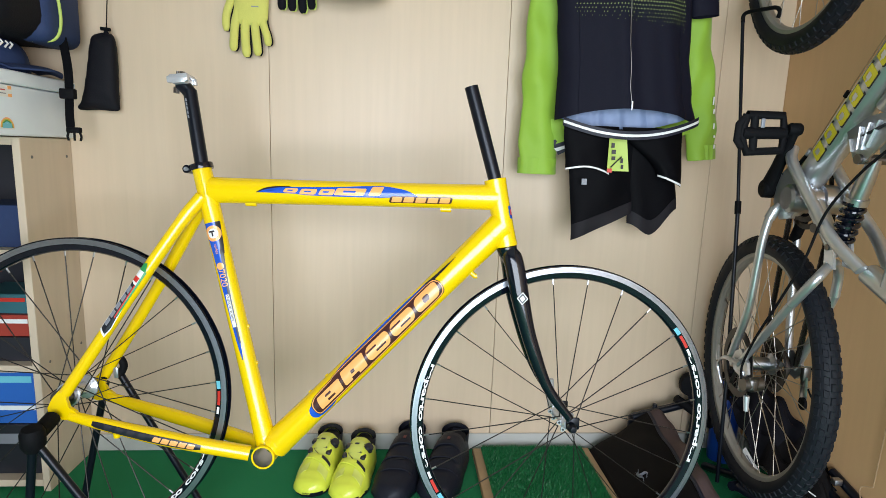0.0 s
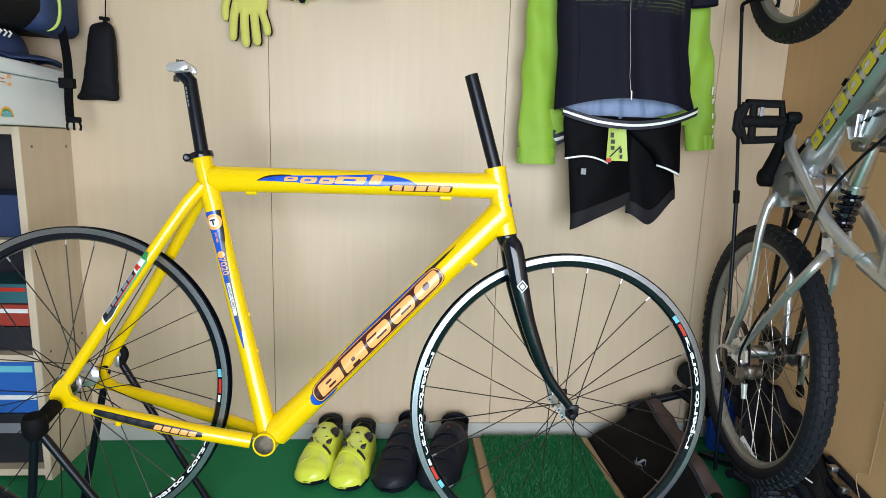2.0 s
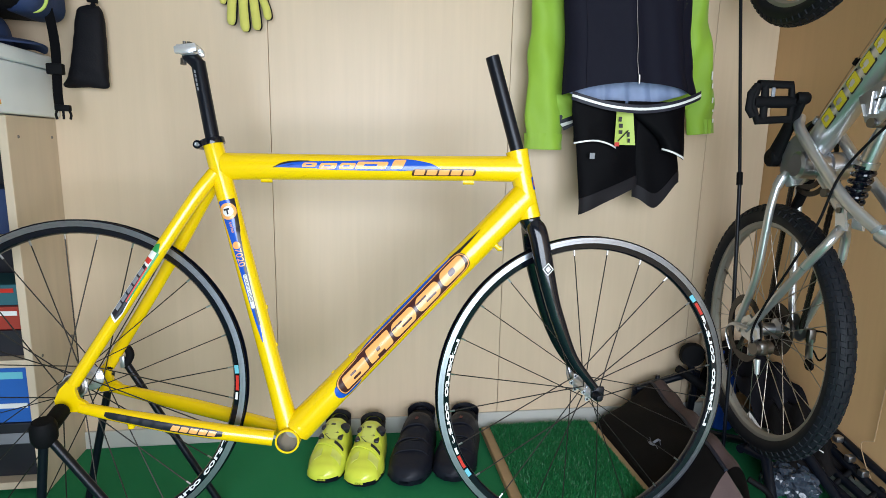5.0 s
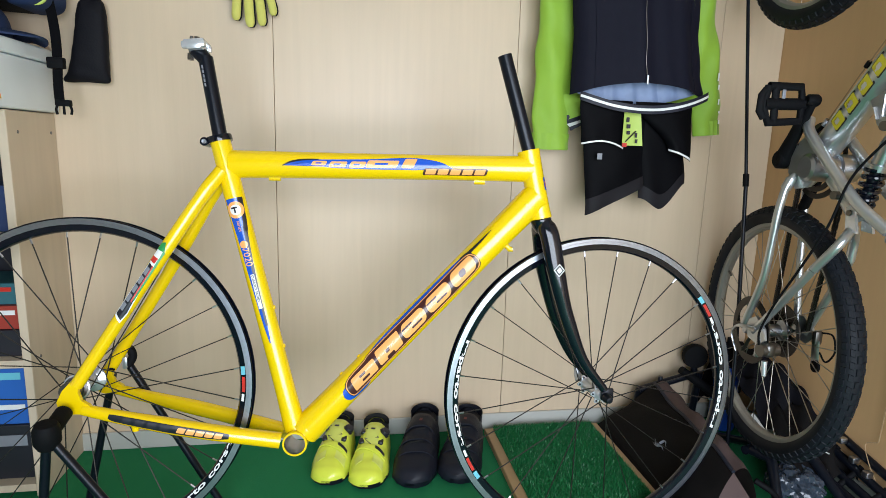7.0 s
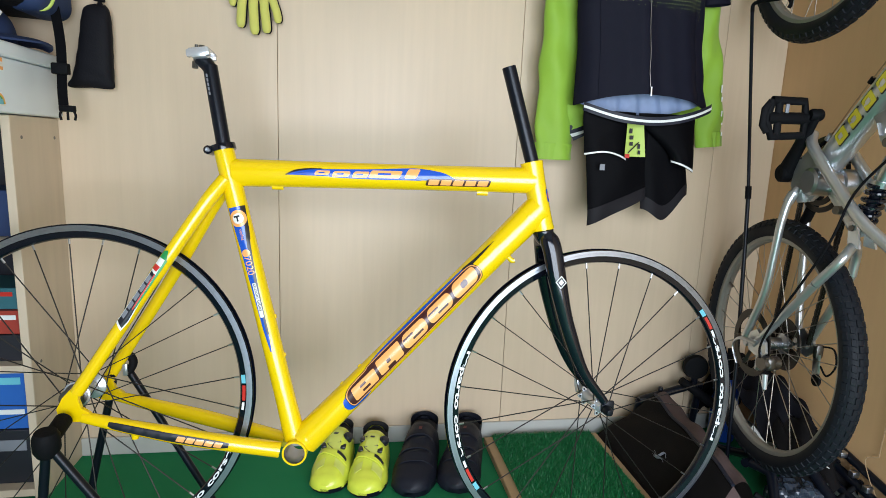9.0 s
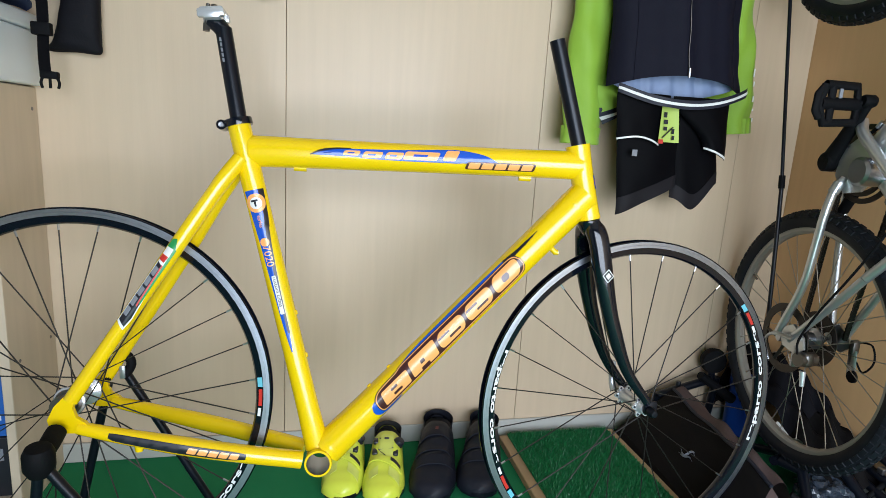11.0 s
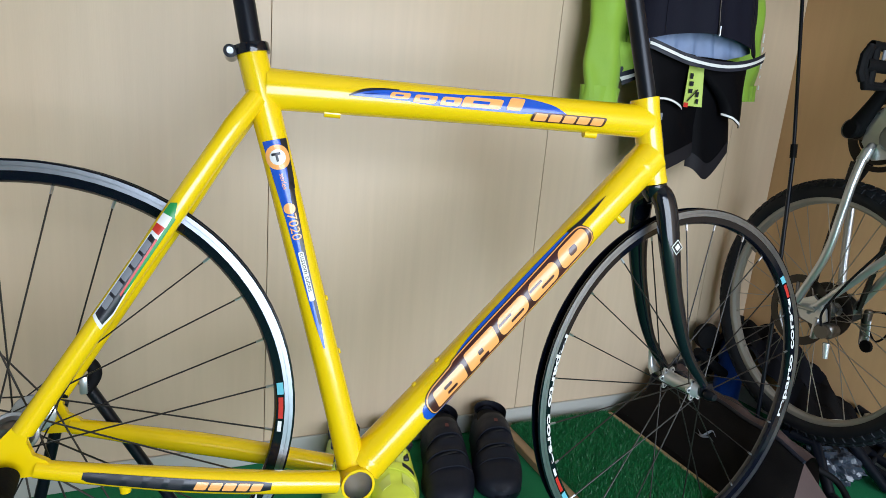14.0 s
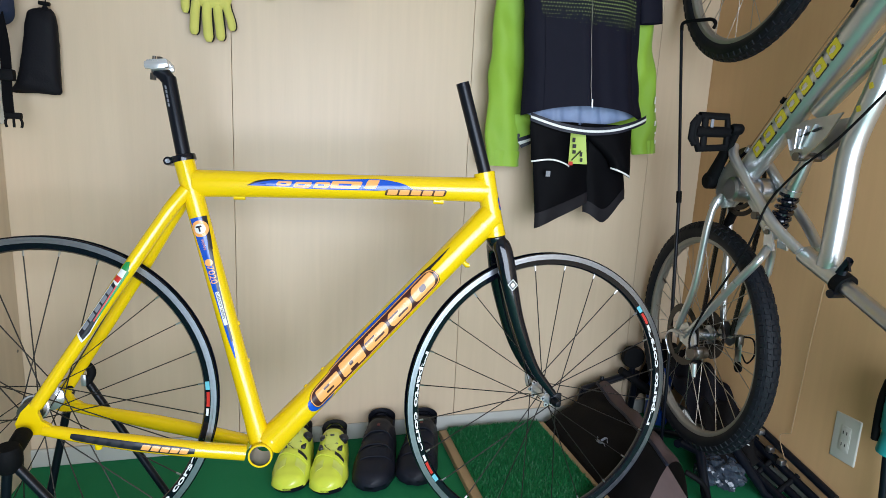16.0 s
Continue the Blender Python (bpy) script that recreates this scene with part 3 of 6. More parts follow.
def words(txt, s0, v, size, a, b, r, mat, lift, flip=False, stretch=1.0):
    cu = bpy.data.curves.new("lettering", 'FONT')
    cu.body, cu.size, cu.fill_mode = txt, size, 'FRONT'
    tmp = bpy.data.objects.new("lettering", cu)
    scene.collection.objects.link(tmp)
    me = bpy.data.meshes.new_from_object(tmp.evaluated_get(bpy.context.evaluated_depsgraph_get()))
    bpy.data.objects.remove(tmp)
    bm = bmesh.new()
    bm.from_mesh(me)
    bpy.data.meshes.remove(me)
    t = (b - a).normalized()
    f = Vector((0, -1, 0))
    f = (f - t * f.dot(t)).normalized()
    up = f.cross(t)
    for vv in bm.verts:
        x, y = vv.co.x * stretch, vv.co.y
        s, th = s0 + x, (v + y) / r
        vv.co = a + t * s + (r + lift) * (math.cos(th) * f + math.sin(th) * up)
    bmesh.ops.recalc_face_normals(bm, faces=bm.faces)
    return part("lettering", bm, mat, fr)


words("custom tubes", 0.615 - 0.343, -0.0022, 0.0088, ST, BBC, R_S, INK, 0.0013, stretch=1.15)
words("7020", 0.615 - 0.398, -0.006, 0.017, ST, BBC, R_S, ORANGE, 0.0013, stretch=1.1)
words("series", 0.615 - 0.452, -0.003, 0.0085, ST, BBC, R_S, ORANGE, 0.0013, stretch=1.1)
decal("decal_roundel", [disc(0.405, -0.001, 0.0075)], BBC, ST, R_S, ORANGE, 0.0012)
# seat stay and chain stay


def seat_r(s):
    return lerp(0.0120, 0.0132, min(1, s / 0.2))


stay_decal("decal_wedge", shifted([[(0.062, -0.007), (0.072, 0.009), (0.20, 0.009), (0.20, -0.002), (0.082, -0.010)]], 0.080), SEAT_PATH, seat_r, WHITE, 0.0006)
stay_decal("decal_wedge", shifted([[(0.068, -0.0055), (0.076, 0.0075), (0.186, 0.0075), (0.182, -0.001), (0.085, -0.008)]], 0.080), SEAT_PATH, seat_r, INK, 0.0009)
stay_decal("decal_block", shifted(blocks(0.083, 0.178, 0.0000, 0.0072, 5, 0.2, 0.3), 0.080), SEAT_PATH, seat_r, GREYINK, 0.0012)
stay_decal("decal_flag", shifted([[(0.110, -0.0068), (0.113, -0.0045), (0.216, -0.002), (0.214, -0.0065)]], 0.080), SEAT_PATH, seat_r, GREEN, 0.0010)
stay_decal("decal_flag", shifted([[(0.106, -0.0045), (0.108, -0.0022), (0.184, -0.0005), (0.182, -0.0028)]], 0.080), SEAT_PATH, seat_r, RED, 0.0013)
stay_decal("decal_flag", shifted([[(0.188, -0.001), (0.190, 0.009), (0.200, 0.009), (0.199, -0.002)]], 0.080), SEAT_PATH, seat_r, RED, 0.0012)
stay_decal("decal_flag", shifted([[(0.199, -0.003), (0.200, 0.0095), (0.214, 0.0095), (0.216, -0.002)]], 0.080), SEAT_PATH, seat_r, WHITE, 0.0011)
stay_decal("decal_flag", shifted([[(0.214, -0.005), (0.214, 0.0095), (0.228, 0.0090), (0.232, 0.002)]], 0.080), SEAT_PATH, seat_r, GREEN, 0.0013)
stay_decal("decal_band", shifted([swoosh([(0.020, -0.002, 0.006), (0.04, -0.006, 0.0072), (0.14, -0.0078, 0.0082), (0.21, -0.0075, 0.0080), (0.238, -0.003, 0.006)])], 0.030), CHAIN_PATH, chain_r, INK, 0.0006)
stay_decal("decal_block", shifted(blocks(0.142, 0.226, -0.0046, 0.0052, 5, 0.14, 0.3), 0.030), CHAIN_PATH, chain_r, ORANGE, 0.0011)
stay_decal("decal_block", shifted(blocks(0.040, 0.132, -0.0050, 0.0060, 4, 0.3, 0.3), 0.030), CHAIN_PATH, chain_r, CARTON_K, 0.0010)
# head badge
decal("head_badge", [rounded(0.055, 0.082, -0.008, 0.008, 0.004)], HB, HT, 0.0216, BLUE, 0.0005, spin=1.15)
decal("head_badge", [rounded(0.062, 0.074, -0.005, 0.002, 0.002)], HB, HT, 0.0216, RED, 0.0008, spin=1.15)

# ---- fork and front wheel, turned a little towards the wall ----
STEER = Matrix.Translation(HB) @ Matrix.Rotation(radians(3), 4, 'X') @ Matrix.Rotation(radians(3), 4, hd) @ Matrix.Translation(-HB)
FH = P3(0.631, 0.070, 0.032)


def fork_set(p, k):
    """The lower end of the fork stands forward and away from the viewer."""
    return p + P3(0.025, -0.026, 0.032) * k


bm = tubeb([HT - hd * 0.01, P3(0.3955, 0.762)], 0.0138, 24, False)
lathe(bm, [(0.0138, -0.0), (0.0118, 0.0), (0.0118, -0.05)], P3(0.3955, 0.762), (P3(0.3955, 0.762) - HT).normalized(), 24)
fork = part("fork", bm, BLACK_SAT, bike, "glossy black carbon fork with bare steerer tube")
fork.matrix_local = STEER
for nm in (-1, 1):
    path = spline([fork_set(P3(0.486, 0.436, 0.010 * nm), 0.15), fork_set(P3(0.491, 0.415, 0.030 * nm), 0.35), fork_set(P3(0.502, 0.345, 0.041 * nm), 0.60), fork_set(P3(0.524, 0.262, 0.045 * nm), 0.78), fork_set(P3(0.560, 0.175, 0.048 * nm), 0.92), fork_set(P3(0.610, 0.110, 0.050 * nm), 1.0)], 6)
    n = len(path)
    rad = [curve1(i / (n - 1), [(0, 0.017), (0.12, 0.0205), (0.3, 0.0200), (0.6, 0.0150), (0.85, 0.0105), (1, 0.0085)]) for i in range(n)]
    part("fork_blade", tubeb(path, rad, 20, True, flat=[curve1(i / (n - 1), [(0, 1), (0.2, 0.72), (1, 0.85)]) for i in range(n)], up=(1, 0, 0)), BLACK, fork)
    part("fork_end", boxb(P3(0.627, 0.062, 0.032 + 0.050 * nm - 0.0035), P3(0.655, 0.088, 0.032 + 0.050 * nm + 0.0035), 0.003, 2), BLACK_SAT, fork)
bm = latheb([(0, -0.030), (0.013, -0.028), (0.0195, -0.015), (0.0215, -0.004), (0.0215, -0.001), (0, -0.001)], HB, hd, 28)
part("fork_crown", bm, BLACK, fork)
LG = P3(0.517, 0.340, -0.0360)


def lozenge(r):
    return [(-r, 0), (0, -r * 1.15), (r, 0), (0, r * 1.15)]


for r, mt, l in ((0.0115, WHITE, 0.0), (0.0095, INK, 0.0005), (0.0055, WHITE, 0.001)):
    part("fork_badge", slab(lozenge(r), 0.0008, lambda u, v, d, l=l: LG + P3(u, v, -l - d)), mt, fork)


def wheel(name, parent, m, r, decals, label, rear=False):
    """A bare road wheel about the y axis at its hub."""
    h = 0.0095
    rim = part(name, latheb([(r - 0.027, -0.0035), (r - 0.024, -0.0075), (r - 0.0135, -h), (r - 0.0132, h), (r - 0.024, 0.0075), (r - 0.027, 0.0035)], (0, 0, 0), (0, 1, 0), 96, closed=True), BLACK, parent, label)
    rim.matrix_local = m
    for k in (-1, 1):
        part("brake_track", latheb([(r - 0.0135, 0.0088 * k), (r - 0.0135, 0.0099 * k), (r - 0.0086, 0.0100 * k), (r - 0.0083, 0.0093 * k), (r - 0.0078, 0.0093 * k), (r - 0.0075, 0.0100 * k), (r - 0.0028, 0.0100 * k), (r - 0.0024, 0.0090 * k)], (0, 0, 0), (0, 1, 0), 96), TRACK, rim)
        part("rim_edge", latheb([(r - 0.014, 0.0080 * k), (r - 0.0026, 0.0100 * k), (r - 0.0006, 0.0101 * k), (r, 0.0090 * k), (r - 0.0004, 0.0074 * k), (r - 0.012, 0.0070 * k)], (0, 0, 0), (0, 1, 0), 96), BLACK, rim)
    hw = 0.030 if not rear else 0.028
    fl = 0.0195 if not rear else 0.024
    fd = fl if rear else 0.0140
    bm = latheb([(0.0, -hw - 0.012), (0.010, -hw - 0.012), (0.0125, -hw - 0.006), (fd, -hw - 0.002), (fd + 0.001, -hw), (fd, -hw + 0.002), (0.013, -hw + 0.007), (0.0115, 0),
                 (0.013, hw - 0.007), (fd, hw - 0.002), (fd + 0.001, hw), (fd, hw + 0.002), (0.0125, hw + 0.006), (0.010, hw + 0.012), (0, hw + 0.012)], (0, 0, 0), (0, 1, 0), 32)
    hub = part("hub", bm, CHROME, rim, "polished alloy hub")
    if not rear:
        # lobed flanges that carry the spokes in groups
        lobes = [((0.0175 + 0.0045 * math.cos(6 * a)) * math.cos(a), (0.0175 + 0.0045 * math.cos(6 * a)) * math.sin(a)) for a in np.linspace(0, 2 * math.pi, 61)[:-1]]
        for k in (-1, 1):
            fg = part("hub_flange", slab(lobes, 0.0036, lambda u, v, d, k=k: Vector((u, hw * k - 0.0018 + d, v))), CHROME, hub)
            for i in range(6):
                a = math.pi / 3 * i
                c = Vector((0.0168 * math.cos(a), hw * k, 0.0168 * math.sin(a)))
                part("spoke_hole", tubeb([c - Vector((0, 0.0024, 0)), c + Vector((0, 0.0024, 0))], 0.0024, 8), INK, fg)
    part("axle", tubeb([(0, -0.070 if rear else -0.058, 0), (0, 0.070 if rear else 0.058, 0)], 0.0048, 12), STEEL, rim)
    if rear:
        part("freehub_body", latheb([(0.0, -0.058), (0.0155, -0.058), (0.0165, -0.055), (0.0165, -0.034), (0.021, -0.032), (0.021, -0.030), (0, -0.030)], (0, 0, 0), (0, 1, 0), 28), STEEL, rim)
    ns = 28 if rear else 24
    sp = None
    for i in range(ns):
        k = 1 if i % 2 else -1
        cross = 1 if (i // 2) % 2 else -1
        a = 2 * math.pi * (i + 0.5) / ns
        da = radians(62 if rear else 48) * cross
        p0 = Vector((fl * math.cos(a + da), hw * k, fl * math.sin(a + da)))
        p1 = Vector(((r - 0.025) * math.cos(a), 0.002 * k, (r - 0.025) * math.sin(a)))
        part("spoke", tubeb([p0, p1], 0.0014, 6, False, flat=0.75, up=(0, 1, 0)), SPOKE, rim)
        d = (p1 - p0).normalized()
        part("nipple", tubeb([p1 - d * 0.012, p1 + d * 0.001], 0.0019, 6), ALLOY, rim)

    def ring_mark(a0, a1, r0, r1, mat, lift):
        bmm = bmesh.new()
        n = max(2, int(abs(a1 - a0) / 1.5))
        A, B = [], []
        for j in range(n + 1):
            a = radians(lerp(a0, a1, j / n))
            for rr, L in ((r0, A), (r1, B)):
                yy = -lerp(h, 0.0075, (r - 0.0135 - rr) / 0.0105) - lift
                L.append(bmm.verts.new((rr * math.cos(a), yy, rr * math.sin(a))))
        for j in range(n):
            bmm.faces.new((A[j], A[j + 1], B[j + 1], B[j]))
        bmesh.ops.recalc_face_normals(bmm, faces=bmm.faces)
        return part("rim_decal", bmm, mat, rim)

    def rim_words(txt, a0, a1):
        """White words along the rim, letter tops towards the hub."""
        cu = bpy.data.curves.new("rim_lettering", 'FONT')
        cu.body, cu.size, cu.fill_mode, cu.offset = txt, 1.0, 'FRONT', 0.030
        tmp = bpy.data.objects.new("rim_lettering", cu)
        scene.collection.objects.link(tmp)
        me = bpy.data.meshes.new_from_object(tmp.evaluated_get(bpy.context.evaluated_depsgraph_get()))
        bpy.data.objects.remove(tmp)
        bmm = bmesh.new()
        bmm.from_mesh(me)
        bpy.data.meshes.remove(me)
        xs, ys = [v.co.x for v in bmm.verts], [v.co.y for v in bmm.verts]
        x0, x1, y0, y1 = min(xs), max(xs), min(ys), max(ys)
        for v in bmm.verts:
            a = radians(lerp(a0, a1, (v.co.x - x0) / (x1 - x0)))
            rr = lerp(r - 0.0137, r - 0.0252, (v.co.y - y0) / (y1 - y0))
            yy = -lerp(h, 0.0075, (r - 0.0135 - rr) / 0.0105) - 0.0007
            v.co = Vector((rr * math.cos(a), yy, rr * math.sin(a)))
        bmesh.ops.recalc_face_normals(bmm, faces=bmm.faces)
        return part("rim_lettering", bmm, WHITE, rim)
    for a0, a1, st in decals:
        rim_words("reparto corse", min(a0, a1), max(a0, a1))
        ring_mark(st, st + 3.2, r - 0.0228, r - 0.0145, CYAN, 0.0005)
        ring_mark(st - 6.5, st - 0.8, r - 0.0215, r - 0.0155, RED, 0.0005)
        ring_mark(st - 10.0, st - 7.2, r - 0.0215, r - 0.0165, WHITE, 0.0005)
    return rim


fwheel = wheel("front_wheel", bike, STEER @ Matrix.Translation(FH) @ Matrix.Rotation(0.087, 4, 'Z') @ Matrix.Scale(1.055, 4), 0.317, [(27, -19, 37), (158, 200, 212)], "bare black road rim with silver brake track and black spokes")
part("quick_release_lever", tubeb([(0.0, 0.060, 0.0), (-0.003, 0.068, 0.010), (-0.006, 0.070, 0.045), (-0.007, 0.068, 0.058)], [0.008, 0.006, 0.005, 0.004], 12, flat=1.6, up=(0, 1, 0)), CHROME, fwheel)
part("quick_release_nut", latheb([(0, -0.072), (0.006, -0.071), (0.009, -0.064), (0.0095, -0.056), (0, -0.056)], (0, 0, 0), (0, 1, 0), 18), BLACK_SAT, fwheel)
wheel("rear_wheel", bike, Matrix.Translation(RH) @ Matrix.Scale(1.052, 4), 0.313, [(-22, -62, 4)], "bare black road rim with silver brake track and black spokes", True)

# ---- the rear stand ----
stand = thing("bike_stand", "black tubular steel rear wheel stand under the yellow bike", "bike stand")
NA, FA = Vector((-0.415, -0.066, 0.322)), Vector((-0.362, 0.152, 0.372))
for a, b, ctr in ((NA, Vector((-0.458, -0.060, 0.008)), None), (NA, Vector((-0.222, -0.060, 0.008)), None),
                  (Vector((-0.388, 0.150, 0.344)), Vector((-0.468, 0.155, 0.008)), None), (FA, Vector((-0.178, 0.155, 0.008)), None)):
    part("leg", tubeb([a, a.lerp(b, 0.5), b], 0.0078, 14), BLACK_SAT, stand)
for x, x2 in ((-0.458, -0.468), (-0.222, -0.178)):
    part("cross_bar", tubeb([(x, -0.064, 0.009), (x2, 0.159, 0.009)], 0.008, 14), BLACK_SAT, stand)
part("rubber_sleeve", tubeb([NA + Vector((-0.006, -0.004, -0.006)), Vector((-0.416, -0.030, 0.326)), Vector((-0.417, 0.000, 0.331))], [0.0165, 0.0150, 0.0150], 20), RUBBER, stand)
part("rubber_cap", latheb([(0, -0.026), (0.016, -0.024), (0.0215, -0.012), (0.0215, 0.012), (0.017, 0.022), (0, 0.024)], NA, (0.05, -0.1, 1), 20), RUBBER, stand)
part("hook", tubeb(spline([(-0.388, 0.142, 0.356), (-0.374, 0.150, 0.392), (-0.356, 0.152, 0.398), (-0.348, 0.152, 0.380), (-0.360, 0.150, 0.356)], 5), 0.0085, 14), RUBBER, stand)
part("hook_tip", boxb((-0.366, 0.140, 0.356), (-0.356, 0.146, 0.382), 0.002), SILVER, stand)

# pale worn marking up the seat post
decal("post_mark", [rounded(0.100 + 0.0085 * k, 0.1065 + 0.0085 * k, 0.0035, 0.0075, 0.001, 0.3) for k in range(5)], ST, PT, 0.0138, GREYINK, 0.0004, parent=post)

# ---- clothes hanging on the back wall ----
RACK = settle(0.0426, 0.018, 0.012, 1.04, (0.79, 0.33, 0.94))


def strip(bm_src_f, v0, v1, nu=40, nv=3, push=-0.0012):
    def f(u, v):
        return bm_src_f(u, lerp(v0, v1, v)) + Vector((0, push, 0))
    return grid_patch(nu, nv, f, 0.0008)


def cloth_f(left, right, z1, z0, y0, ripple, waves, seed, belly, back=False):
    rnd = random.Random(seed)
    ph = [rnd.uniform(0, 6.28) for _ in range(6)]

    def f(u, v):
        x = lerp(curve1(v, left), curve1(v, right), u)
        zb = z0(u) if callable(z0) else z0
        zt = z1(u) if callable(z1) else z1
        z = lerp(zt, zb, v)
        g = 0.25 + 0.75 * min(v, 1)
        fold = ripple * g * (math.sin(waves * 6.28 * u + ph[0] + 1.2 * v + 0.7 * math.sin(3 * v + ph[1])) + 0.5 * math.sin(waves * 11.3 * u + ph[2] - 2.2 * v)
                             + 0.5 * math.sin(9 * v + 5 * u + ph[3]))
        bel = belly * (max(0.0, math.sin(math.pi * max(0, min(1, u)))) ** 0.6)
        return Vector((x, y0 + (bel if back else -bel) + fold, z))
    return f


# lime jacket at the back
jacket = thing("cycling_jacket", "lime green long-sleeved cycling jacket hanging behind the black jersey", "jacket", RACK)
fj = cloth_f([(0, 0.555), (0.55, 0.600), (1, 0.614)], [(0, 0.990), (1, 1.03)], 1.70, lambda u: 0.905 + 0.05 * u - 0.03 * math.sin(3.14 * u), 0.385, 0.006, 3, 3, 0.02)
part("jacket_body", grid_patch(36, 40, fj, 0.0015), LIME, jacket)
for nm, keyc, r0, r1, seed in (("sleeve", [(0.62, 1.62), (0.60, 1.40), (0.592, 1.20), (0.590, 1.05), (0.589, 0.93), (0.588, 0.825)], 0.046, 0.050, 1),
                               ("sleeve", [(0.935, 1.62), (0.955, 1.40), (0.965, 1.22), (0.990, 1.08), (1.010, 0.97), (1.022, 0.874)], 0.046, 0.037, 2)):
    rnd = random.Random(seed)
    p = spline([(x, 0.375, z) for x, z in keyc], 8)
    n = len(p)
    bm = tubeb(p, [lerp(r0, r1, i / n) * (1 + 0.03 * math.sin(i * 1.1 + seed)) for i in range(n)], 28, False, flat=0.42, up=(1, 0, 0))
    for v in bm.verts:
        a = v.co.x * 90 + v.co.z * 14 * (1 if seed == 1 else -1)
        v.co.y += 0.0045 * math.sin(a + seed) + 0.003 * math.sin(v.co.z * 60 + v.co.x * 40)
        v.co.x += 0.0025 * math.sin(v.co.z * 45 + seed)
    slv = part(nm, bm, LIME, jacket)
    q0, q1 = Vector(p[-4]), Vector(p[-1])
    bm = tubeb([q0, q0.lerp(q1, 0.5), q1 - Vector((0, 0, 0.002))], [r1 * 1.005, r1 * 0.985, r1 * 0.975], 28, False, flat=0.44, up=(1, 0, 0))
    for v in bm.verts:
        v.co.y += 0.0018 * math.sin(v.co.x * 420)
    part("cuff", bm, LIME, slv)
for z, h in ((1.03, 0.020), (1.0, 0.012), (0.965, 0.014), (0.935, 0.006), (0.912, 0.010)):
    part("sleeve_print", boxb((1.024 + (1.03 - z) * 0.12, 0.352, z - h), (1.027 + (1.03 - z) * 0.12, 0.3535, z)), WHITE, jacket)
fh = cloth_f([(0, 0.612), (1, 0.640)], [(0, 0.70), (1, 0.70)], lambda u: 0.908 + 0.012 * u, lambda u: 0.872 + 0.034 * u, 0.366, 0.002, 1, 4, 0.004)
fl = cloth_f([(0, 0.600), (1, 0.628)], [(0, 0.70), (1, 0.70)], lambda u: 0.960, lambda u: 0.898 + 0.030 * u, 0.362, 0.003, 1, 4, 0.004)
part("jacket_front", grid_patch(16, 8, fl, 0.0015), LIME, jacket)
part("jacket_hem", grid_patch(14, 6, fh, 0.0015), BAND, jacket)
part("hem_stripe", grid_patch(14, 1, lambda u, v: fh(u, lerp(0.55, 0.75, v)) + Vector((0, -0.002, 0)), 0.0006), WHITE, jacket)

# black jersey in front
jersey = thing("cycling_jersey", "black short-sleeved cycling jersey with lime dots and white-striped hem", "jersey", RACK)
JL = [(0, 0.545), (0.45, 0.586), (0.66, 0.604), (0.82, 0.613), (1, 0.612)]
JR = [(0, 0.935), (0.5, 0.922), (0.75, 0.931), (0.9, 0.948), (1, 0.966)]


def hem_front(u):
    return 0.985 - 0.030 * abs(2 * u - 1) ** 2.2


def hem_back(u):
    return 0.913 + 0.035 * abs(2 * u - 1) ** 2.0 + 0.012 * (u - 0.5)


fjf = cloth_f(JL, JR, 1.62, hem_front, 0.315, 0.0040, 3, 7, 0.050)
fjb = cloth_f(JL, JR, 1.62, hem_back, 0.313, 0.0032, 7, 9, 0.006, True)
part("jersey_front", grid_patch(48, 60, fjf, 0.0014), JERSEY, jersey)


def lining(u, v):
    return fjb(lerp(0.035, 0.965, u), lerp(0.85, 0.965, v))


part("jersey_back_lining", grid_patch(48, 16, lining, 0.0012), LINING, jersey, "pale blue inside of the back panel")
fhem = cloth_f([(0, 0.626), (1, 0.624)], [(0, 0.956), (1, 0.957)], lambda u: hem_back(u) + 0.020, lambda u: hem_back(u), 0.284, 0.0018, 3, 9, 0.030, False)
for v0, v1, mt, nm in ((0.0, 1.0, BAND, "hem_band"), (0.36, 0.66, WHITE, "hem_stripe")):
    part(nm, strip(fhem, v0, v1, 48, 3, 0.0 if mt is BAND else -0.0022), mt, jersey)
fzip = [fjf(0.475 + 0.012 * math.sin(i / 9), i / 40) + Vector((0, -0.003, 0)) for i in range(41)]
part("zipper", tubeb(fzip, 0.0016, 8, flat=0.6), STEEL, jersey)
zp = fjf(0.475 + 0.012 * math.sin(40 / 9), 1.0)
part("zipper_pull", tubeb([zp + Vector((0, -0.005, 0.016)), zp + Vector((0, -0.006, -0.004))], 0.0026, 8), ALLOY, jersey)
for u in (0.13, 0.885):
    part("side_seam", tubeb([fjf(u, i / 30) + Vector((0, -0.0012, 0)) for i in range(31)], 0.0006, 6), JERSEY, jersey)
# short sleeves
bm = tubeb(spline([(0.90, 0.33, 1.50), (0.94, 0.325, 1.36), (0.955, 0.32, 1.27), (0.962, 0.318, 1.210)], 6), 0.034, 24, False, flat=0.5, up=(1, 0, 0))
part("short_sleeve", bm, JERSEY, jersey)
bm = tubeb(spline([(0.62, 0.33, 1.52), (0.59, 0.325, 1.40), (0.575, 0.32, 1.30)], 6), 0.040, 24, False, flat=0.5, up=(1, 0, 0))
part("short_sleeve", bm, JERSEY, jersey)
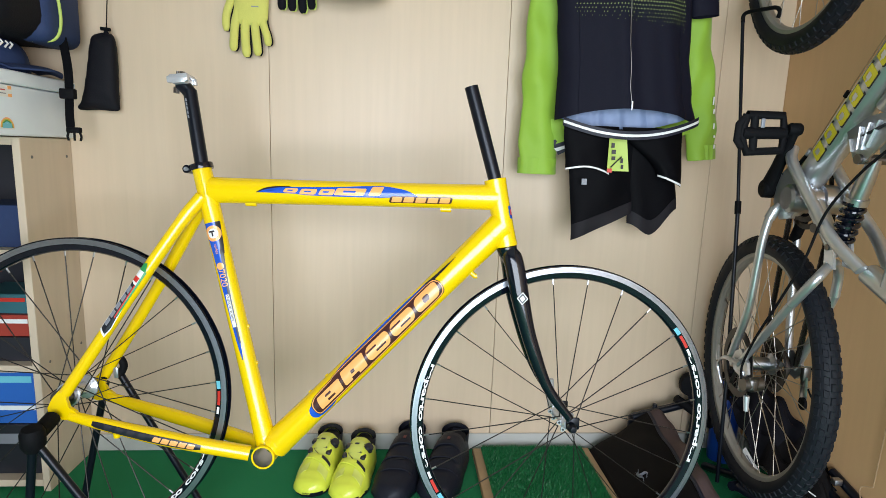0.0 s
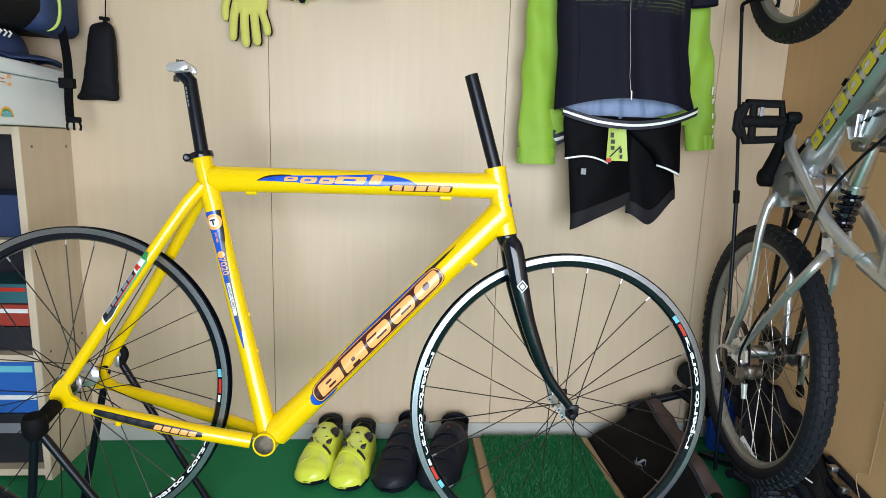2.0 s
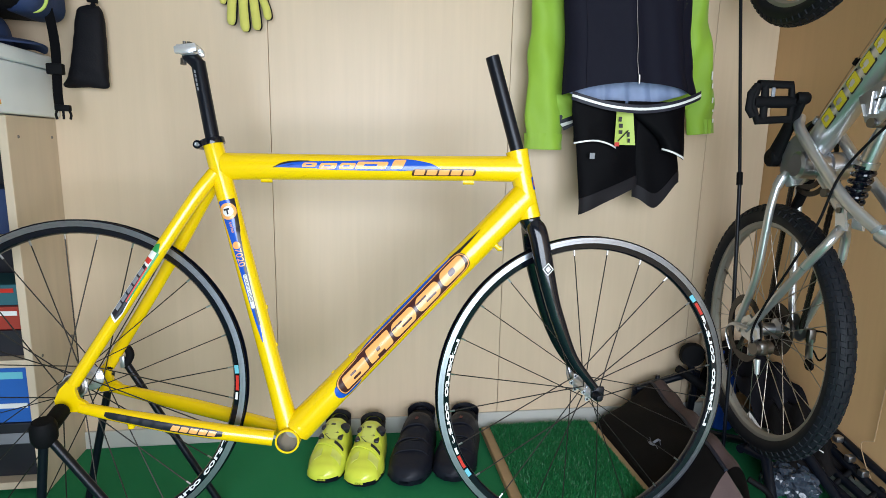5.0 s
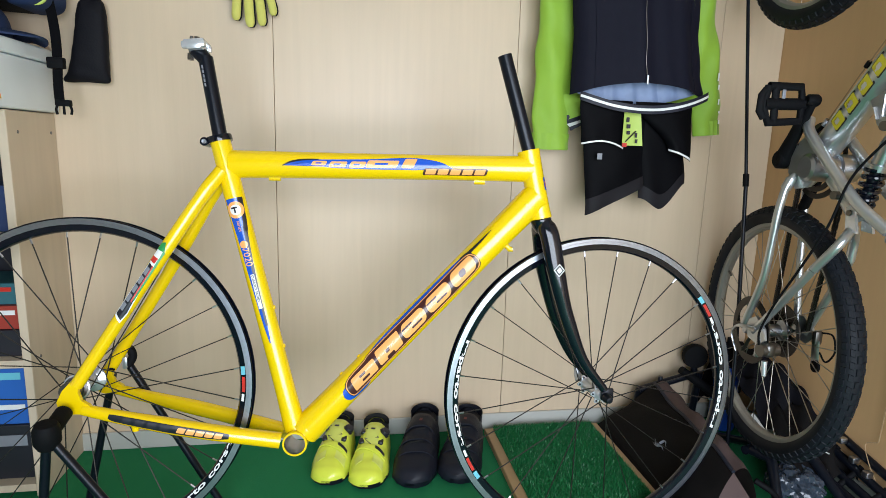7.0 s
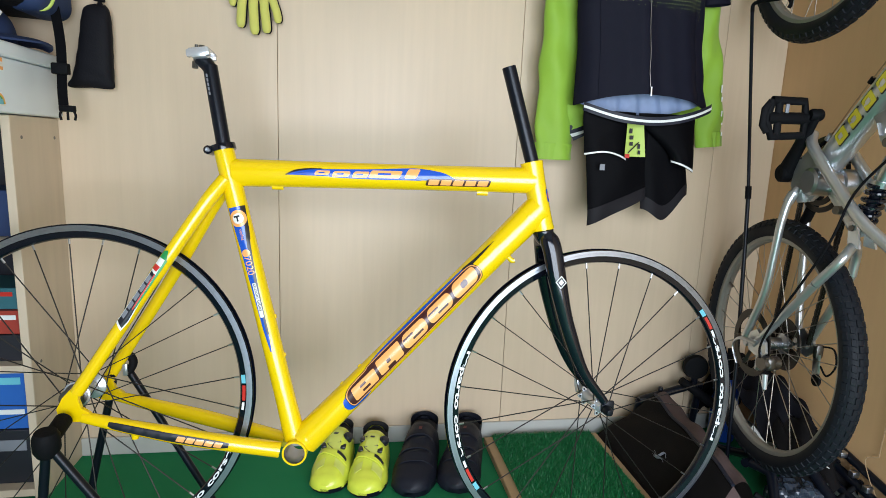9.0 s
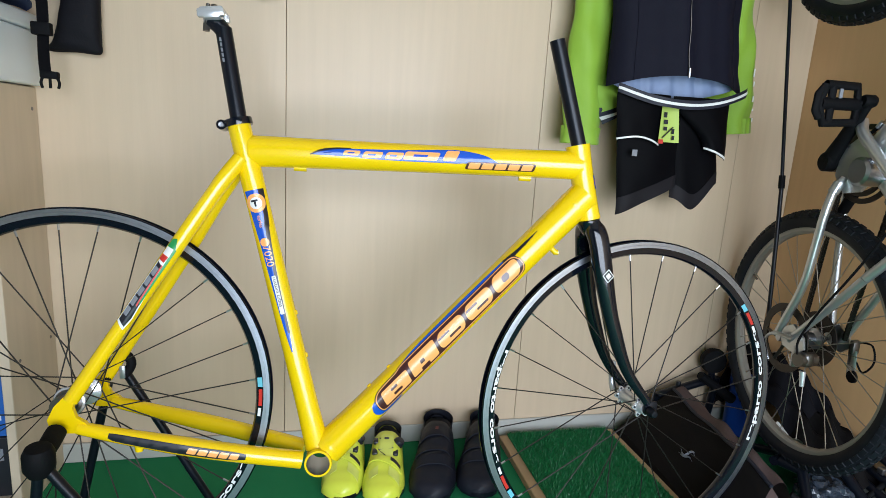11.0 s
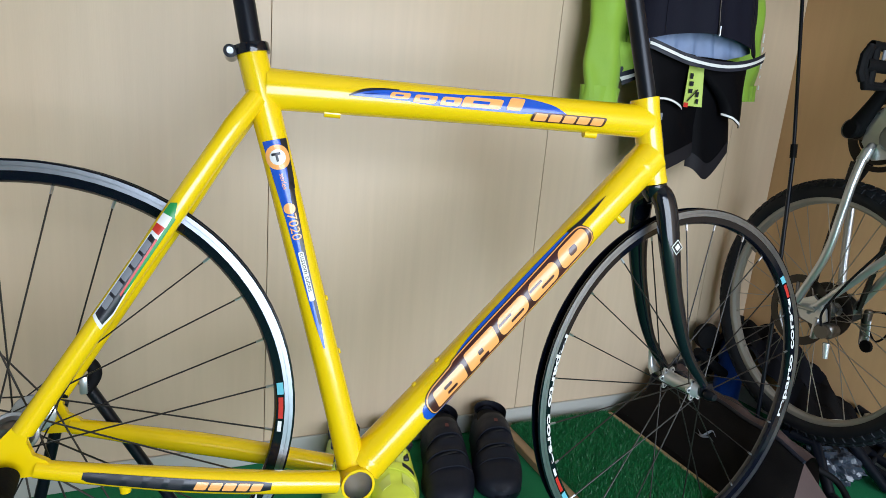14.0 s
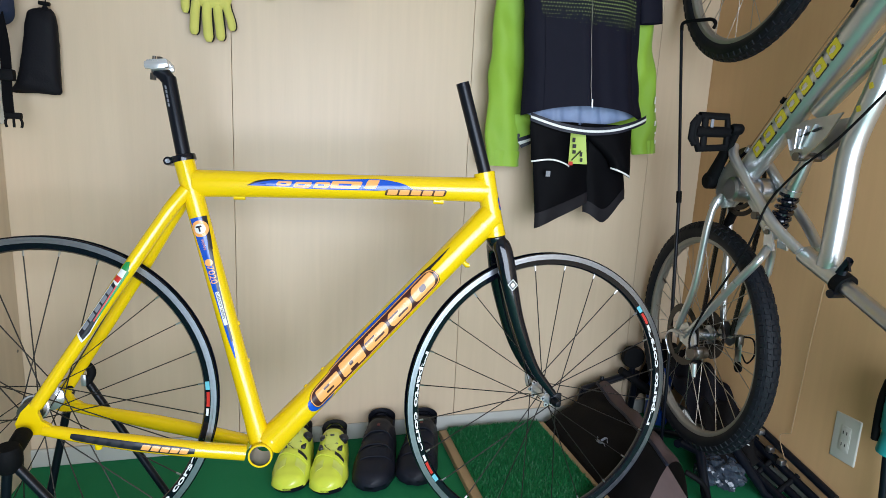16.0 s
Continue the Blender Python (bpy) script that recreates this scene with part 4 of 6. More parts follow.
# printed dots fade out downwards
rnd = random.Random(5)
bm = bmesh.new()
for j in range(26):
    z = 1.166 + j * 0.0085
    for i in range(44):
        u = (i + 0.5 * (j % 2)) / 44
        if u < 0.1 or u > 0.93:
            continue
        lim = 1.168 + 0.030 * abs(u - 0.55) ** 0.5 - 0.04 * max(0, u - 0.62) * 2 + 0.004 * rnd.random()
        if z < lim or rnd.random() > min(1, 0.45 + (z - lim) * 18):
            continue
        v = (1.62 - z) / (1.62 - hem_front(u))
        c = fjf(u, v) + Vector((0, -0.0012, 0))
        du = fjf(u + 0.005, v) - fjf(u - 0.005, v)
        t = du.normalized()
        r = min(0.0019, 0.0007 + (z - lim) * 0.022)
        bm.faces.new([bm.verts.new(c + r * (t * math.cos(a) + Vector((0, 0, 1)) * math.sin(a))) for a in (0, 1.05, 2.09, 3.14, 4.19, 5.24)])
bmesh.ops.recalc_face_normals(bm, faces=bm.faces)
tagged(part("dot_print", bm, DOT, jersey), "fading lime dot print", kind="stuff")

# bib shorts beneath, standing a little off the wall
HANG = RACK @ Matrix.Translation((0.0022, -0.0300, 0.0257)) @ Matrix.Scale(0.972, 4)
HANG_V = RACK @ Matrix.Translation((0.0026, -0.0353, 0.0303)) @ Matrix.Scale(0.967, 4)
shorts = thing("bib_shorts", "black cycling shorts with charcoal leg grippers hanging below the jersey", "shorts", HANG)
f1 = cloth_f([(0, 0.668), (1, 0.690)], [(0, 0.86), (1, 0.845)], 0.94, lambda u: 0.655 + 0.075 * u, 0.362, 0.003, 1, 11, 0.016)
f2 = cloth_f([(0, 0.80), (1, 0.838)], [(0, 0.93), (1, 0.968)], 0.94, lambda u: curve1(u, [(0, 0.702), (0.45, 0.674), (1, 0.742)]), 0.368, 0.003, 1, 12, 0.016)
for f in (f1, f2):
    leg = part("shorts_leg", grid_patch(26, 30, lambda u, v, f=f: f(u, v * 0.86), 0.002), SHORTS, shorts)
    part("leg_gripper", grid_patch(26, 6, lambda u, v, f=f: f(u, lerp(0.855, 1, v)) + Vector((0, -0.001, 0)), 0.002), CUFF, leg)
# second dark jersey with white-piped pockets
vest = thing("cycling_vest", "black cycling vest with white-piped edges hanging under the jersey", "vest", HANG_V)
g1 = cloth_f([(0, 0.650), (1, 0.660)], [(0, 0.79), (1, 0.772)], 0.945, lambda u: 0.835 - 0.01 * u + 0.012 * math.sin(3.1 * u), 0.342, 0.0025, 1, 13, 0.012)
g2 = cloth_f([(0, 0.80), (1, 0.902)], [(0, 0.955), (1, 0.966)], 0.945, lambda u: lerp(0.825, 0.800, u), 0.346, 0.0025, 1, 14, 0.012)
for g in (g1, g2):
    pnl = part("vest_panel", grid_patch(22, 20, g, 0.0016), SHORTS, vest)
    part("piping", grid_patch(22, 2, lambda u, v, g=g: g(u, lerp(0.955, 0.995, v)) + Vector((0, -0.002, 0)), 0.0008), WHITE, pnl)
part("tag_patch", grid_patch(6, 8, lambda u, v: Vector((lerp(0.762, 0.806, u) + 0.012 * v * u, 0.3285 + 0.004 * math.sin(3 * u), lerp(0.920, 0.836, v))), 0.001), LIMEDOT, vest, "lime label patch")
for x, z, w, h in ((0.768, 0.905, 0.008, 0.012), (0.770, 0.888, 0.010, 0.010), (0.771, 0.872, 0.009, 0.009), (0.794, 0.868, 0.006, 0.012), (0.796, 0.852, 0.006, 0.010)):
    part("tag_mark", boxb((x, 0.3262, z - h), (x + w, 0.3272, z)), INK, vest)
part("tag_line", tubeb([(0.770, 0.327, 0.845), (0.796, 0.327, 0.872)], 0.0015, 6), INK, vest)
part("tag_corner", boxb((0.762, 0.3268, 0.832), (0.774, 0.3280, 0.842)), RED, vest)
part("pocket_mark", boxb((0.699, 0.3285, 0.800), (0.712, 0.3295, 0.815)), GREYINK, shorts)
# hanger for the clothes
hanger = thing("clothes_hanger", "dark plastic clothes hanger on a wall hook holding the jerseys", "hanger", RACK)
part("hanger_bar", tubeb(spline([(0.60, 0.36, 1.60), (0.70, 0.36, 1.66), (0.775, 0.36, 1.69), (0.85, 0.36, 1.66), (0.95, 0.36, 1.60)], 5), 0.006, 10), RUBBER, hanger)
part("hanger_hook", tubeb(spline([(0.775, 0.36, 1.69), (0.775, 0.36, 1.74), (0.775, 0.39, 1.77), (0.775, 0.44, 1.77), (0.775, 0.474, 1.77)], 5), 0.0025, 8), STEEL, hanger)

# ---- hanging pouch and gloves ----
pouch = thing("drawstring_pouch", "black fabric drawstring pouch hanging on the wall", "pouch", settle(-0.0195, -0.006, 0.0235, 1.015, (-0.44, 0.449, 0.934)))
bm = bmesh.new()
prof = [(1.116, -0.472, -0.450, 0.006), (1.108, -0.492, -0.444, 0.012), (1.09, -0.500, -0.440, 0.017), (1.04, -0.508, -0.439, 0.020), (0.99, -0.518, -0.440, 0.021), (0.955, -0.528, -0.440, 0.018), (0.938, -0.540, -0.439, 0.010), (0.932, -0.538, -0.443, 0.003)]
rings = []
for z, x0, x1, d in spline(prof, 4):
    c, h = (x0 + x1) / 2, (x1 - x0) / 2
    ring = []
    for k in range(28):
        a = 2 * math.pi * k / 28
        cx, cy = math.copysign(abs(math.cos(a)) ** 0.7, math.cos(a)), math.copysign(abs(math.sin(a)) ** 0.8, math.sin(a))
        ring.append(bm.verts.new((c + h * cx, 0.449 + d * cy + 0.0012 * math.sin(z * 170 + a * 3), z + 0.002 * math.sin(a * 2))))
    rings.append(ring)
for A, B in zip(rings, rings[1:]):
    for k in range(28):
        bm.faces.new((A[k], A[(k + 1) % 28], B[(k + 1) % 28], B[k]))
bm.faces.new(rings[0])
bm.faces.new(rings[-1][::-1])
bmesh.ops.recalc_face_normals(bm, faces=bm.faces)
part("pouch_body", bm, POUCH, pouch)
part("pouch_gather", latheb([(0, 0.014), (0.007, 0.012), (0.004, 0.004), (0.009, -0.004), (0.012, -0.008), (0, -0.010)], (-0.461, 0.449, 1.118), (0, 0, 1), 14), POUCH, pouch)
part("cord_lock", tubeb([(-0.472, 0.447, 1.128), (-0.450, 0.447, 1.126)], 0.0045, 10), RUBBER, pouch)
part("cord", tubeb(spline([(-0.460, 0.449, 1.12), (-0.457, 0.452, 1.18), (-0.450, 0.462, 1.30), (-0.447, 0.470, 1.42)], 5), 0.0014, 6), STRAP, pouch)
part("hook", tubeb(spline([(-0.447, 0.474, 1.43), (-0.447, 0.455, 1.428), (-0.447, 0.450, 1.44)], 4), 0.002, 8), STEEL, pouch)


def glove(label, keys, palm, y, mat, edge):
    g = thing("cycling_glove", label, "glove", settle(0.002, -0.006, 0.033, 1.02, (-0.137, 0.45, 1.06)), "gloves on the wall")
    part("palm", tubeb(spline(palm, 6), [0.042 * (1 if i < 6 * (len(palm) - 1) - 5 else (0.99, 0.97, 0.93, 0.86, 0.74, 0.55)[i - 6 * (len(palm) - 1) + 5]) for i in range(6 * (len(palm) - 1) + 1)], 24, True, flat=0.30, up=(1, 0, 0)), mat, g)
    for pts, r in keys:
        p = spline(pts, 6)
        n = len(p)
        f = part("finger", tubeb(p, [r * (1 if i < n - 3 else (0.96, 0.82, 0.5)[i - n + 3]) for i in range(n)], 16, True, flat=0.75, up=(1, 0, 0)), mat, g)
        part("finger_side", tubeb([Vector(q[:3]) + Vector((0.0025, 0.005, 0)) for q in p], [r * 1.0 * (1 if i < n - 3 else (0.96, 0.82, 0.5)[i - n + 3]) for i in range(n)], 14, True, flat=0.5, up=(1, 0, 0)), edge, f)
    return g


glove("yellow full-finger cycling glove with dark edges hanging on the wall",
      [([(-0.152, 0.449, 1.20), (-0.164, 0.447, 1.15), (-0.168, 0.445, 1.11), (-0.170, 0.446, 1.082)], 0.0105), ([(-0.136, 0.448, 1.20), (-0.140, 0.445, 1.14), (-0.139, 0.443, 1.10), (-0.137, 0.445, 1.068)], 0.0110),
       ([(-0.118, 0.448, 1.20), (-0.116, 0.446, 1.14), (-0.112, 0.445, 1.10), (-0.110, 0.446, 1.073)], 0.0105), ([(-0.103, 0.449, 1.20), (-0.096, 0.448, 1.15), (-0.087, 0.447, 1.12), (-0.084, 0.448, 1.098)], 0.0095),
       ([(-0.168, 0.451, 1.22), (-0.186, 0.452, 1.17), (-0.188, 0.452, 1.13)], 0.0100)],
      [(-0.122, 0.451, 1.34), (-0.123, 0.450, 1.27), (-0.124, 0.449, 1.21), (-0.126, 0.449, 1.172), (-0.127, 0.449, 1.145)], 0.447, GLOVE_Y, GLOVE_K)
part("glove_mark", boxb((-0.122, 0.4345, 1.186), (-0.104, 0.4352, 1.1885)), GREYINK, bpy.data.objects["cycling_glove"])
glove("black and lime cycling glove hanging on the wall",
      [([(-0.048, 0.450, 1.25), (-0.050, 0.447, 1.21), (-0.049, 0.448, 1.186)], 0.0105), ([(-0.026, 0.450, 1.25), (-0.025, 0.446, 1.21), (-0.024, 0.447, 1.184)], 0.0105),
       ([(-0.003, 0.450, 1.25), (0.000, 0.447, 1.21), (0.002, 0.448, 1.180)], 0.0105), ([(0.018, 0.450, 1.25), (0.022, 0.447, 1.215), (0.024, 0.448, 1.19)], 0.0100)],
      [(-0.012, 0.453, 1.38), (-0.012, 0.451, 1.31), (-0.012, 0.450, 1.26)], 0.447, GLOVE_K, LIMEDOT)
helmet = thing("yellow_cap_brim", "yellow edged dark cap hanging on the wall above the gloves", "cap", settle(0.02, -0.006, 0.028))
bm = latheb([(0.0, 0.07), (0.05, 0.062), (0.085, 0.03), (0.095, 0.0), (0.088, -0.004), (0.0, 0.05)], (0.105, 0.425, 1.245), (0, -0.25, 1), 28)
part("crown", bm, NAVY, helmet)
part("brim", latheb([(0.088, 0.0), (0.098, 0.004), (0.100, -0.004), (0.090, -0.010)], (0.105, 0.425, 1.239), (0, -0.25, 1), 28), GLOVE_Y, helmet)

# ---- shelf unit with boxes ----
shelf = thing("shelf_unit", "pale wood-grain open shelf unit with boxes inside", "shelf")
SX, SF, SB_, SZ = -0.600, 0.265, 0.469, 0.880
part("side_panel", boxb((SX - 0.018, SF, 0), (SX, SB_, SZ), 0.0015, 1), PINE, shelf)
part("side_panel", boxb((-1.22, SF, 0), (-1.202, SB_, SZ), 0.0015, 1), PINE, shelf)
# the back borrows the dark carton colour; sides and boards are pale wood
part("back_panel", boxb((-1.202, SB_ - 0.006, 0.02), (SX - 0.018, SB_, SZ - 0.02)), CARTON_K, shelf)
for z in (0.012, 0.315, 0.60, SZ - 0.018):
    part("shelf_board", boxb((-1.202, SF + 0.004, z), (SX - 0.018, SB_ - 0.006, z + 0.018), 0.001, 1), PINE, shelf)
for x, z in ((SX, 0.835), (SX, 0.33)):
    for y in (0.305, 0.445):
        part("screw_cap", latheb([(0, 0), (0.004, 0), (0.0035, 0.001), (0, 0.001)], (x, y, z), (1, 0, 0), 12), STEEL, shelf)


def carton(label, lo, hi, mat, band=None):
    c = thing("carton", label, "box", settle(0.0, 0.012, 0.0), "boxes on the shelf")
    part("body", boxb(lo, hi, 0.0015, 1), mat, c)
    if band:
        z = lerp(lo[2], hi[2], 0.62)
        part("label", boxb((lo[0] + 0.02, lo[1] - 0.0012, z), (hi[0] - 0.02, lo[1] - 0.0002, z + (hi[2] - lo[2]) * 0.2)), band, c)
    return c


carton("dark cardboard box on the lowest shelf board", (-0.80, 0.285, 0.031), (-0.622, 0.43, 0.165), CARTON_K, GREYINK)
carton("bright blue cardboard box on the shelf", (-0.78, 0.290, 0.166), (-0.622, 0.43, 0.225), CARTON_B, WHITE)
carton("blue cardboard box stacked on the shelf", (-0.79, 0.284, 0.226), (-0.622, 0.43, 0.31), CARTON_B, CYAN)
carton("dark box on the shelf", (-0.80, 0.285, 0.334), (-0.622, 0.43, 0.395), CARTON_K)
carton("red cardboard box with a white label on the shelf", (-0.79, 0.290, 0.396), (-0.622, 0.43, 0.450), CARTON_R, WHITE)
carton("teal patterned box on the shelf", (-0.78, 0.30, 0.451), (-0.63, 0.43, 0.50), CARTON_T, RED)
carton("dark blue box on the top shelf board", (-0.80, 0.29, 0.619), (-0.622, 0.43, 0.72), NAVY)
carton("tall dark box further along the shelf", (-1.10, 0.29, 0.031), (-0.84, 0.43, 0.27), CARTON_K)
carton("tall teal box further along the shelf", (-1.10, 0.29, 0.334), (-0.86, 0.43, 0.52), CARTON_T)

store = thing("storage_box", "white plastic storage box with a lid on top of the shelf", "storage box", settle(0.006, 0.0, 0.0185, 1.05, (-0.592, 0.468, 0.864)))
part("box_body", boxb((-1.02, 0.03, 0.864), (-0.592, 0.468, 0.968), 0.006, 3), BOXPL, store)
part("box_lid", boxb((-1.026, 0.024, 0.969), (-0.586, 0.473, 0.998), 0.005, 3), BOXPL, store)
stk = part("sticker", boxb((-0.5918, 0.202, 0.942), (-0.5912, 0.243, 0.966)), WHITE, store, "small white warning sticker")
part("sticker_print", boxb((-0.5911, 0.231, 0.943), (-0.5907, 0.242, 0.949)), ORANGE, stk)
part("sticker_print", boxb((-0.5911, 0.231, 0.958), (-0.5907, 0.242, 0.965)), ORANGE, stk)
part("sticker_print", boxb((-0.5911, 0.207, 0.948), (-0.5907, 0.225, 0.950)), GREYINK, stk)
part("sticker_print", boxb((-0.5911, 0.207, 0.955), (-0.5907, 0.223, 0.957)), RED, stk)
rb = part("rainbow_sticker", boxb((-0.5918, 0.198, 0.877), (-0.5912, 0.243, 0.8795)), WHITE, store, "rainbow sticker")
for k, mt in enumerate((ORANGE, GOLDTXT, GREEN, CYAN)):
    r1, r0 = 0.021 - 0.0028 * k, 0.021 - 0.0028 * (k + 1)
    bm = bmesh.new()
    A = [bm.verts.new((-0.5910, 0.2205 + r1 * math.cos(a), 0.880 + r1 * math.sin(a))) for a in np.linspace(0, math.pi, 17)]
    B = [bm.verts.new((-0.5910, 0.2205 + r0 * math.cos(a), 0.880 + r0 * math.sin(a))) for a in np.linspace(0, math.pi, 17)]
    for i in range(16):
        bm.faces.new((A[i], A[i + 1], B[i + 1], B[i]))
    part("arc", bm, mt, rb)
part("sticker_print", boxb((-0.5911, 0.207, 0.8795), (-0.5907, 0.234, 0.889)), CYAN, rb)

cap = thing("baseball_cap", "navy blue baseball cap with white mark on the storage box", "cap", settle(-0.022, 0.0, 0.027))
bm = bmesh.new()
V = []
for i in range(25):
    a = 2 * math.pi * i / 24
    row = []
    for j in range(9):
        b = j / 8 * math.pi / 2
        r = math.cos(b) ** 0.55
        row.append(bm.verts.new((-0.665 + 0.082 * r * math.cos(a), 0.315 + 0.085 * r * math.sin(a), 0.999 + 0.088 * math.sin(b) ** 0.8 - 0.010 * max(0, math.cos(a)) * math.sin(b))))
    V.append(row)
for i in range(24):
    for j in range(8):
        bm.faces.new((V[i][j], V[i + 1][j], V[i + 1][j + 1], V[i][j + 1]))
bmesh.ops.remove_doubles(bm, verts=bm.verts, dist=1e-5)
part("crown", bm, NAVY, cap)
part("peak", grid_patch(16, 8, lambda u, v: Vector((-0.605 + 0.055 * v + 0.022 * v * math.sin(3.14 * u) - 0.02 * abs(2 * u - 1) ** 2, lerp(0.245, 0.435, u) , 1.012 - 0.006 * v - 0.006 * abs(2 * u - 1) + 0.006 * math.sin(3.14 * v))), 0.004, (0, 0, 1)), NAVY, cap)
for i, (y, w) in enumerate(((0.238, 0.016), (0.256, 0.013), (0.271, 0.012))):
    part("mark", tubeb([(-0.5815, y - w * 0.3, 1.046), (-0.5795, y + w * 0.3, 1.055), (-0.5825, y, 1.060)], 0.0022, 8), WHITE, cap)

pack = thing("backpack", "dark navy backpack with neon piping above the cap", "backpack", settle(-0.046, 0.018, 0.006))
bm = boxb((-0.95, 0.12, 1.098), (-0.500, 0.45, 1.45), 0.05, 5)
for v in bm.verts:
    v.co += Vector((0.006 * math.sin(v.co.z * 40), 0.006 * math.sin(v.co.x * 30 + v.co.z * 20), 0.008 * math.sin(v.co.x * 25 + v.co.y * 30)))
part("pack_body", bm, POUCH, pack)
bm = boxb((-0.565, 0.26, 1.088), (-0.483, 0.42, 1.30), 0.03, 5)
part("side_pocket", bm, NAVY, pack)
part("piping", tubeb(spline([(-0.497, 0.285, 1.30), (-0.481, 0.30, 1.22), (-0.478, 0.31, 1.14), (-0.490, 0.30, 1.098), (-0.53, 0.285, 1.092)], 6), 0.0035, 8), LIMEDOT, pack)
part("piping", tubeb(spline([(-0.70, 0.115, 1.13), (-0.60, 0.13, 1.108), (-0.56, 0.20, 1.110), (-0.535, 0.25, 1.14)], 6), 0.003, 8), LIMEDOT, pack)
part("strap", grid_patch(2, 24, lambda u, v: Vector((lerp(-0.503, -0.483, u) + 0.004 * v + 0.006 * v * v + 0.003 * math.sin(5 * v), 0.335 + 0.006 * math.sin(4 * v), lerp(1.11, 0.897, v))), 0.002), STRAP, pack)
part("strap_slider", boxb((-0.505, 0.326, 0.968), (-0.471, 0.344, 0.992), 0.003), RUBBER, pack)
bk = part("buckle", boxb((-0.496, 0.327, 0.888), (-0.464, 0.342, 0.902), 0.003), RUBBER, pack, "black plastic side-release buckle")
for x, dx in ((-0.493, -0.003), (-0.480, 0.0), (-0.467, 0.003)):
    part("prong", tubeb(spline([(x, 0.334, 0.890), (x + dx, 0.334, 0.880), (x + dx * 0.3, 0.334, 0.870)], 4), 0.0028, 8), RUBBER, bk)

# ---- mat on the floor ----
mat_ob = thing("turf_mat", "bright green artificial turf mat on a thin wooden board", "mat")
part("board", boxb((0.492, -0.05, 0.0), (0.842, 0.436, 0.018), 0.002, 1), CARD, mat_ob)
rnd = random.Random(2)
bm = boxb((0.517, -0.05, 0.0185), (0.818, 0.432, 0.024))
part("turf_base", bm, CARPET, mat_ob)
vv, ff = [], []
for k in range(26000):
    x, y = rnd.uniform(0.517, 0.818), rnd.uniform(0.0, 0.432)
    a, h = rnd.uniform(0, 6.28), rnd.uniform(0.005, 0.011)
    dx, dy = 0.0011 * math.cos(a), 0.0011 * math.sin(a)
    lx, ly = rnd.uniform(-0.005, 0.005), rnd.uniform(-0.005, 0.005)
    i = len(vv)
    vv += [(x - dx, y - dy, 0.023), (x + dx, y + dy, 0.023), (x + lx, y + ly, 0.023 + h)]
    ff.append((i, i + 1, i + 2))
me = bpy.data.meshes.new("turf_blades")
me.from_pydata(vv, [], ff)
me.materials.append(TURF)
blades = new("turf", me)
blades.parent = mat_ob
tagged(blades, "short plastic grass blades", kind="stuff")


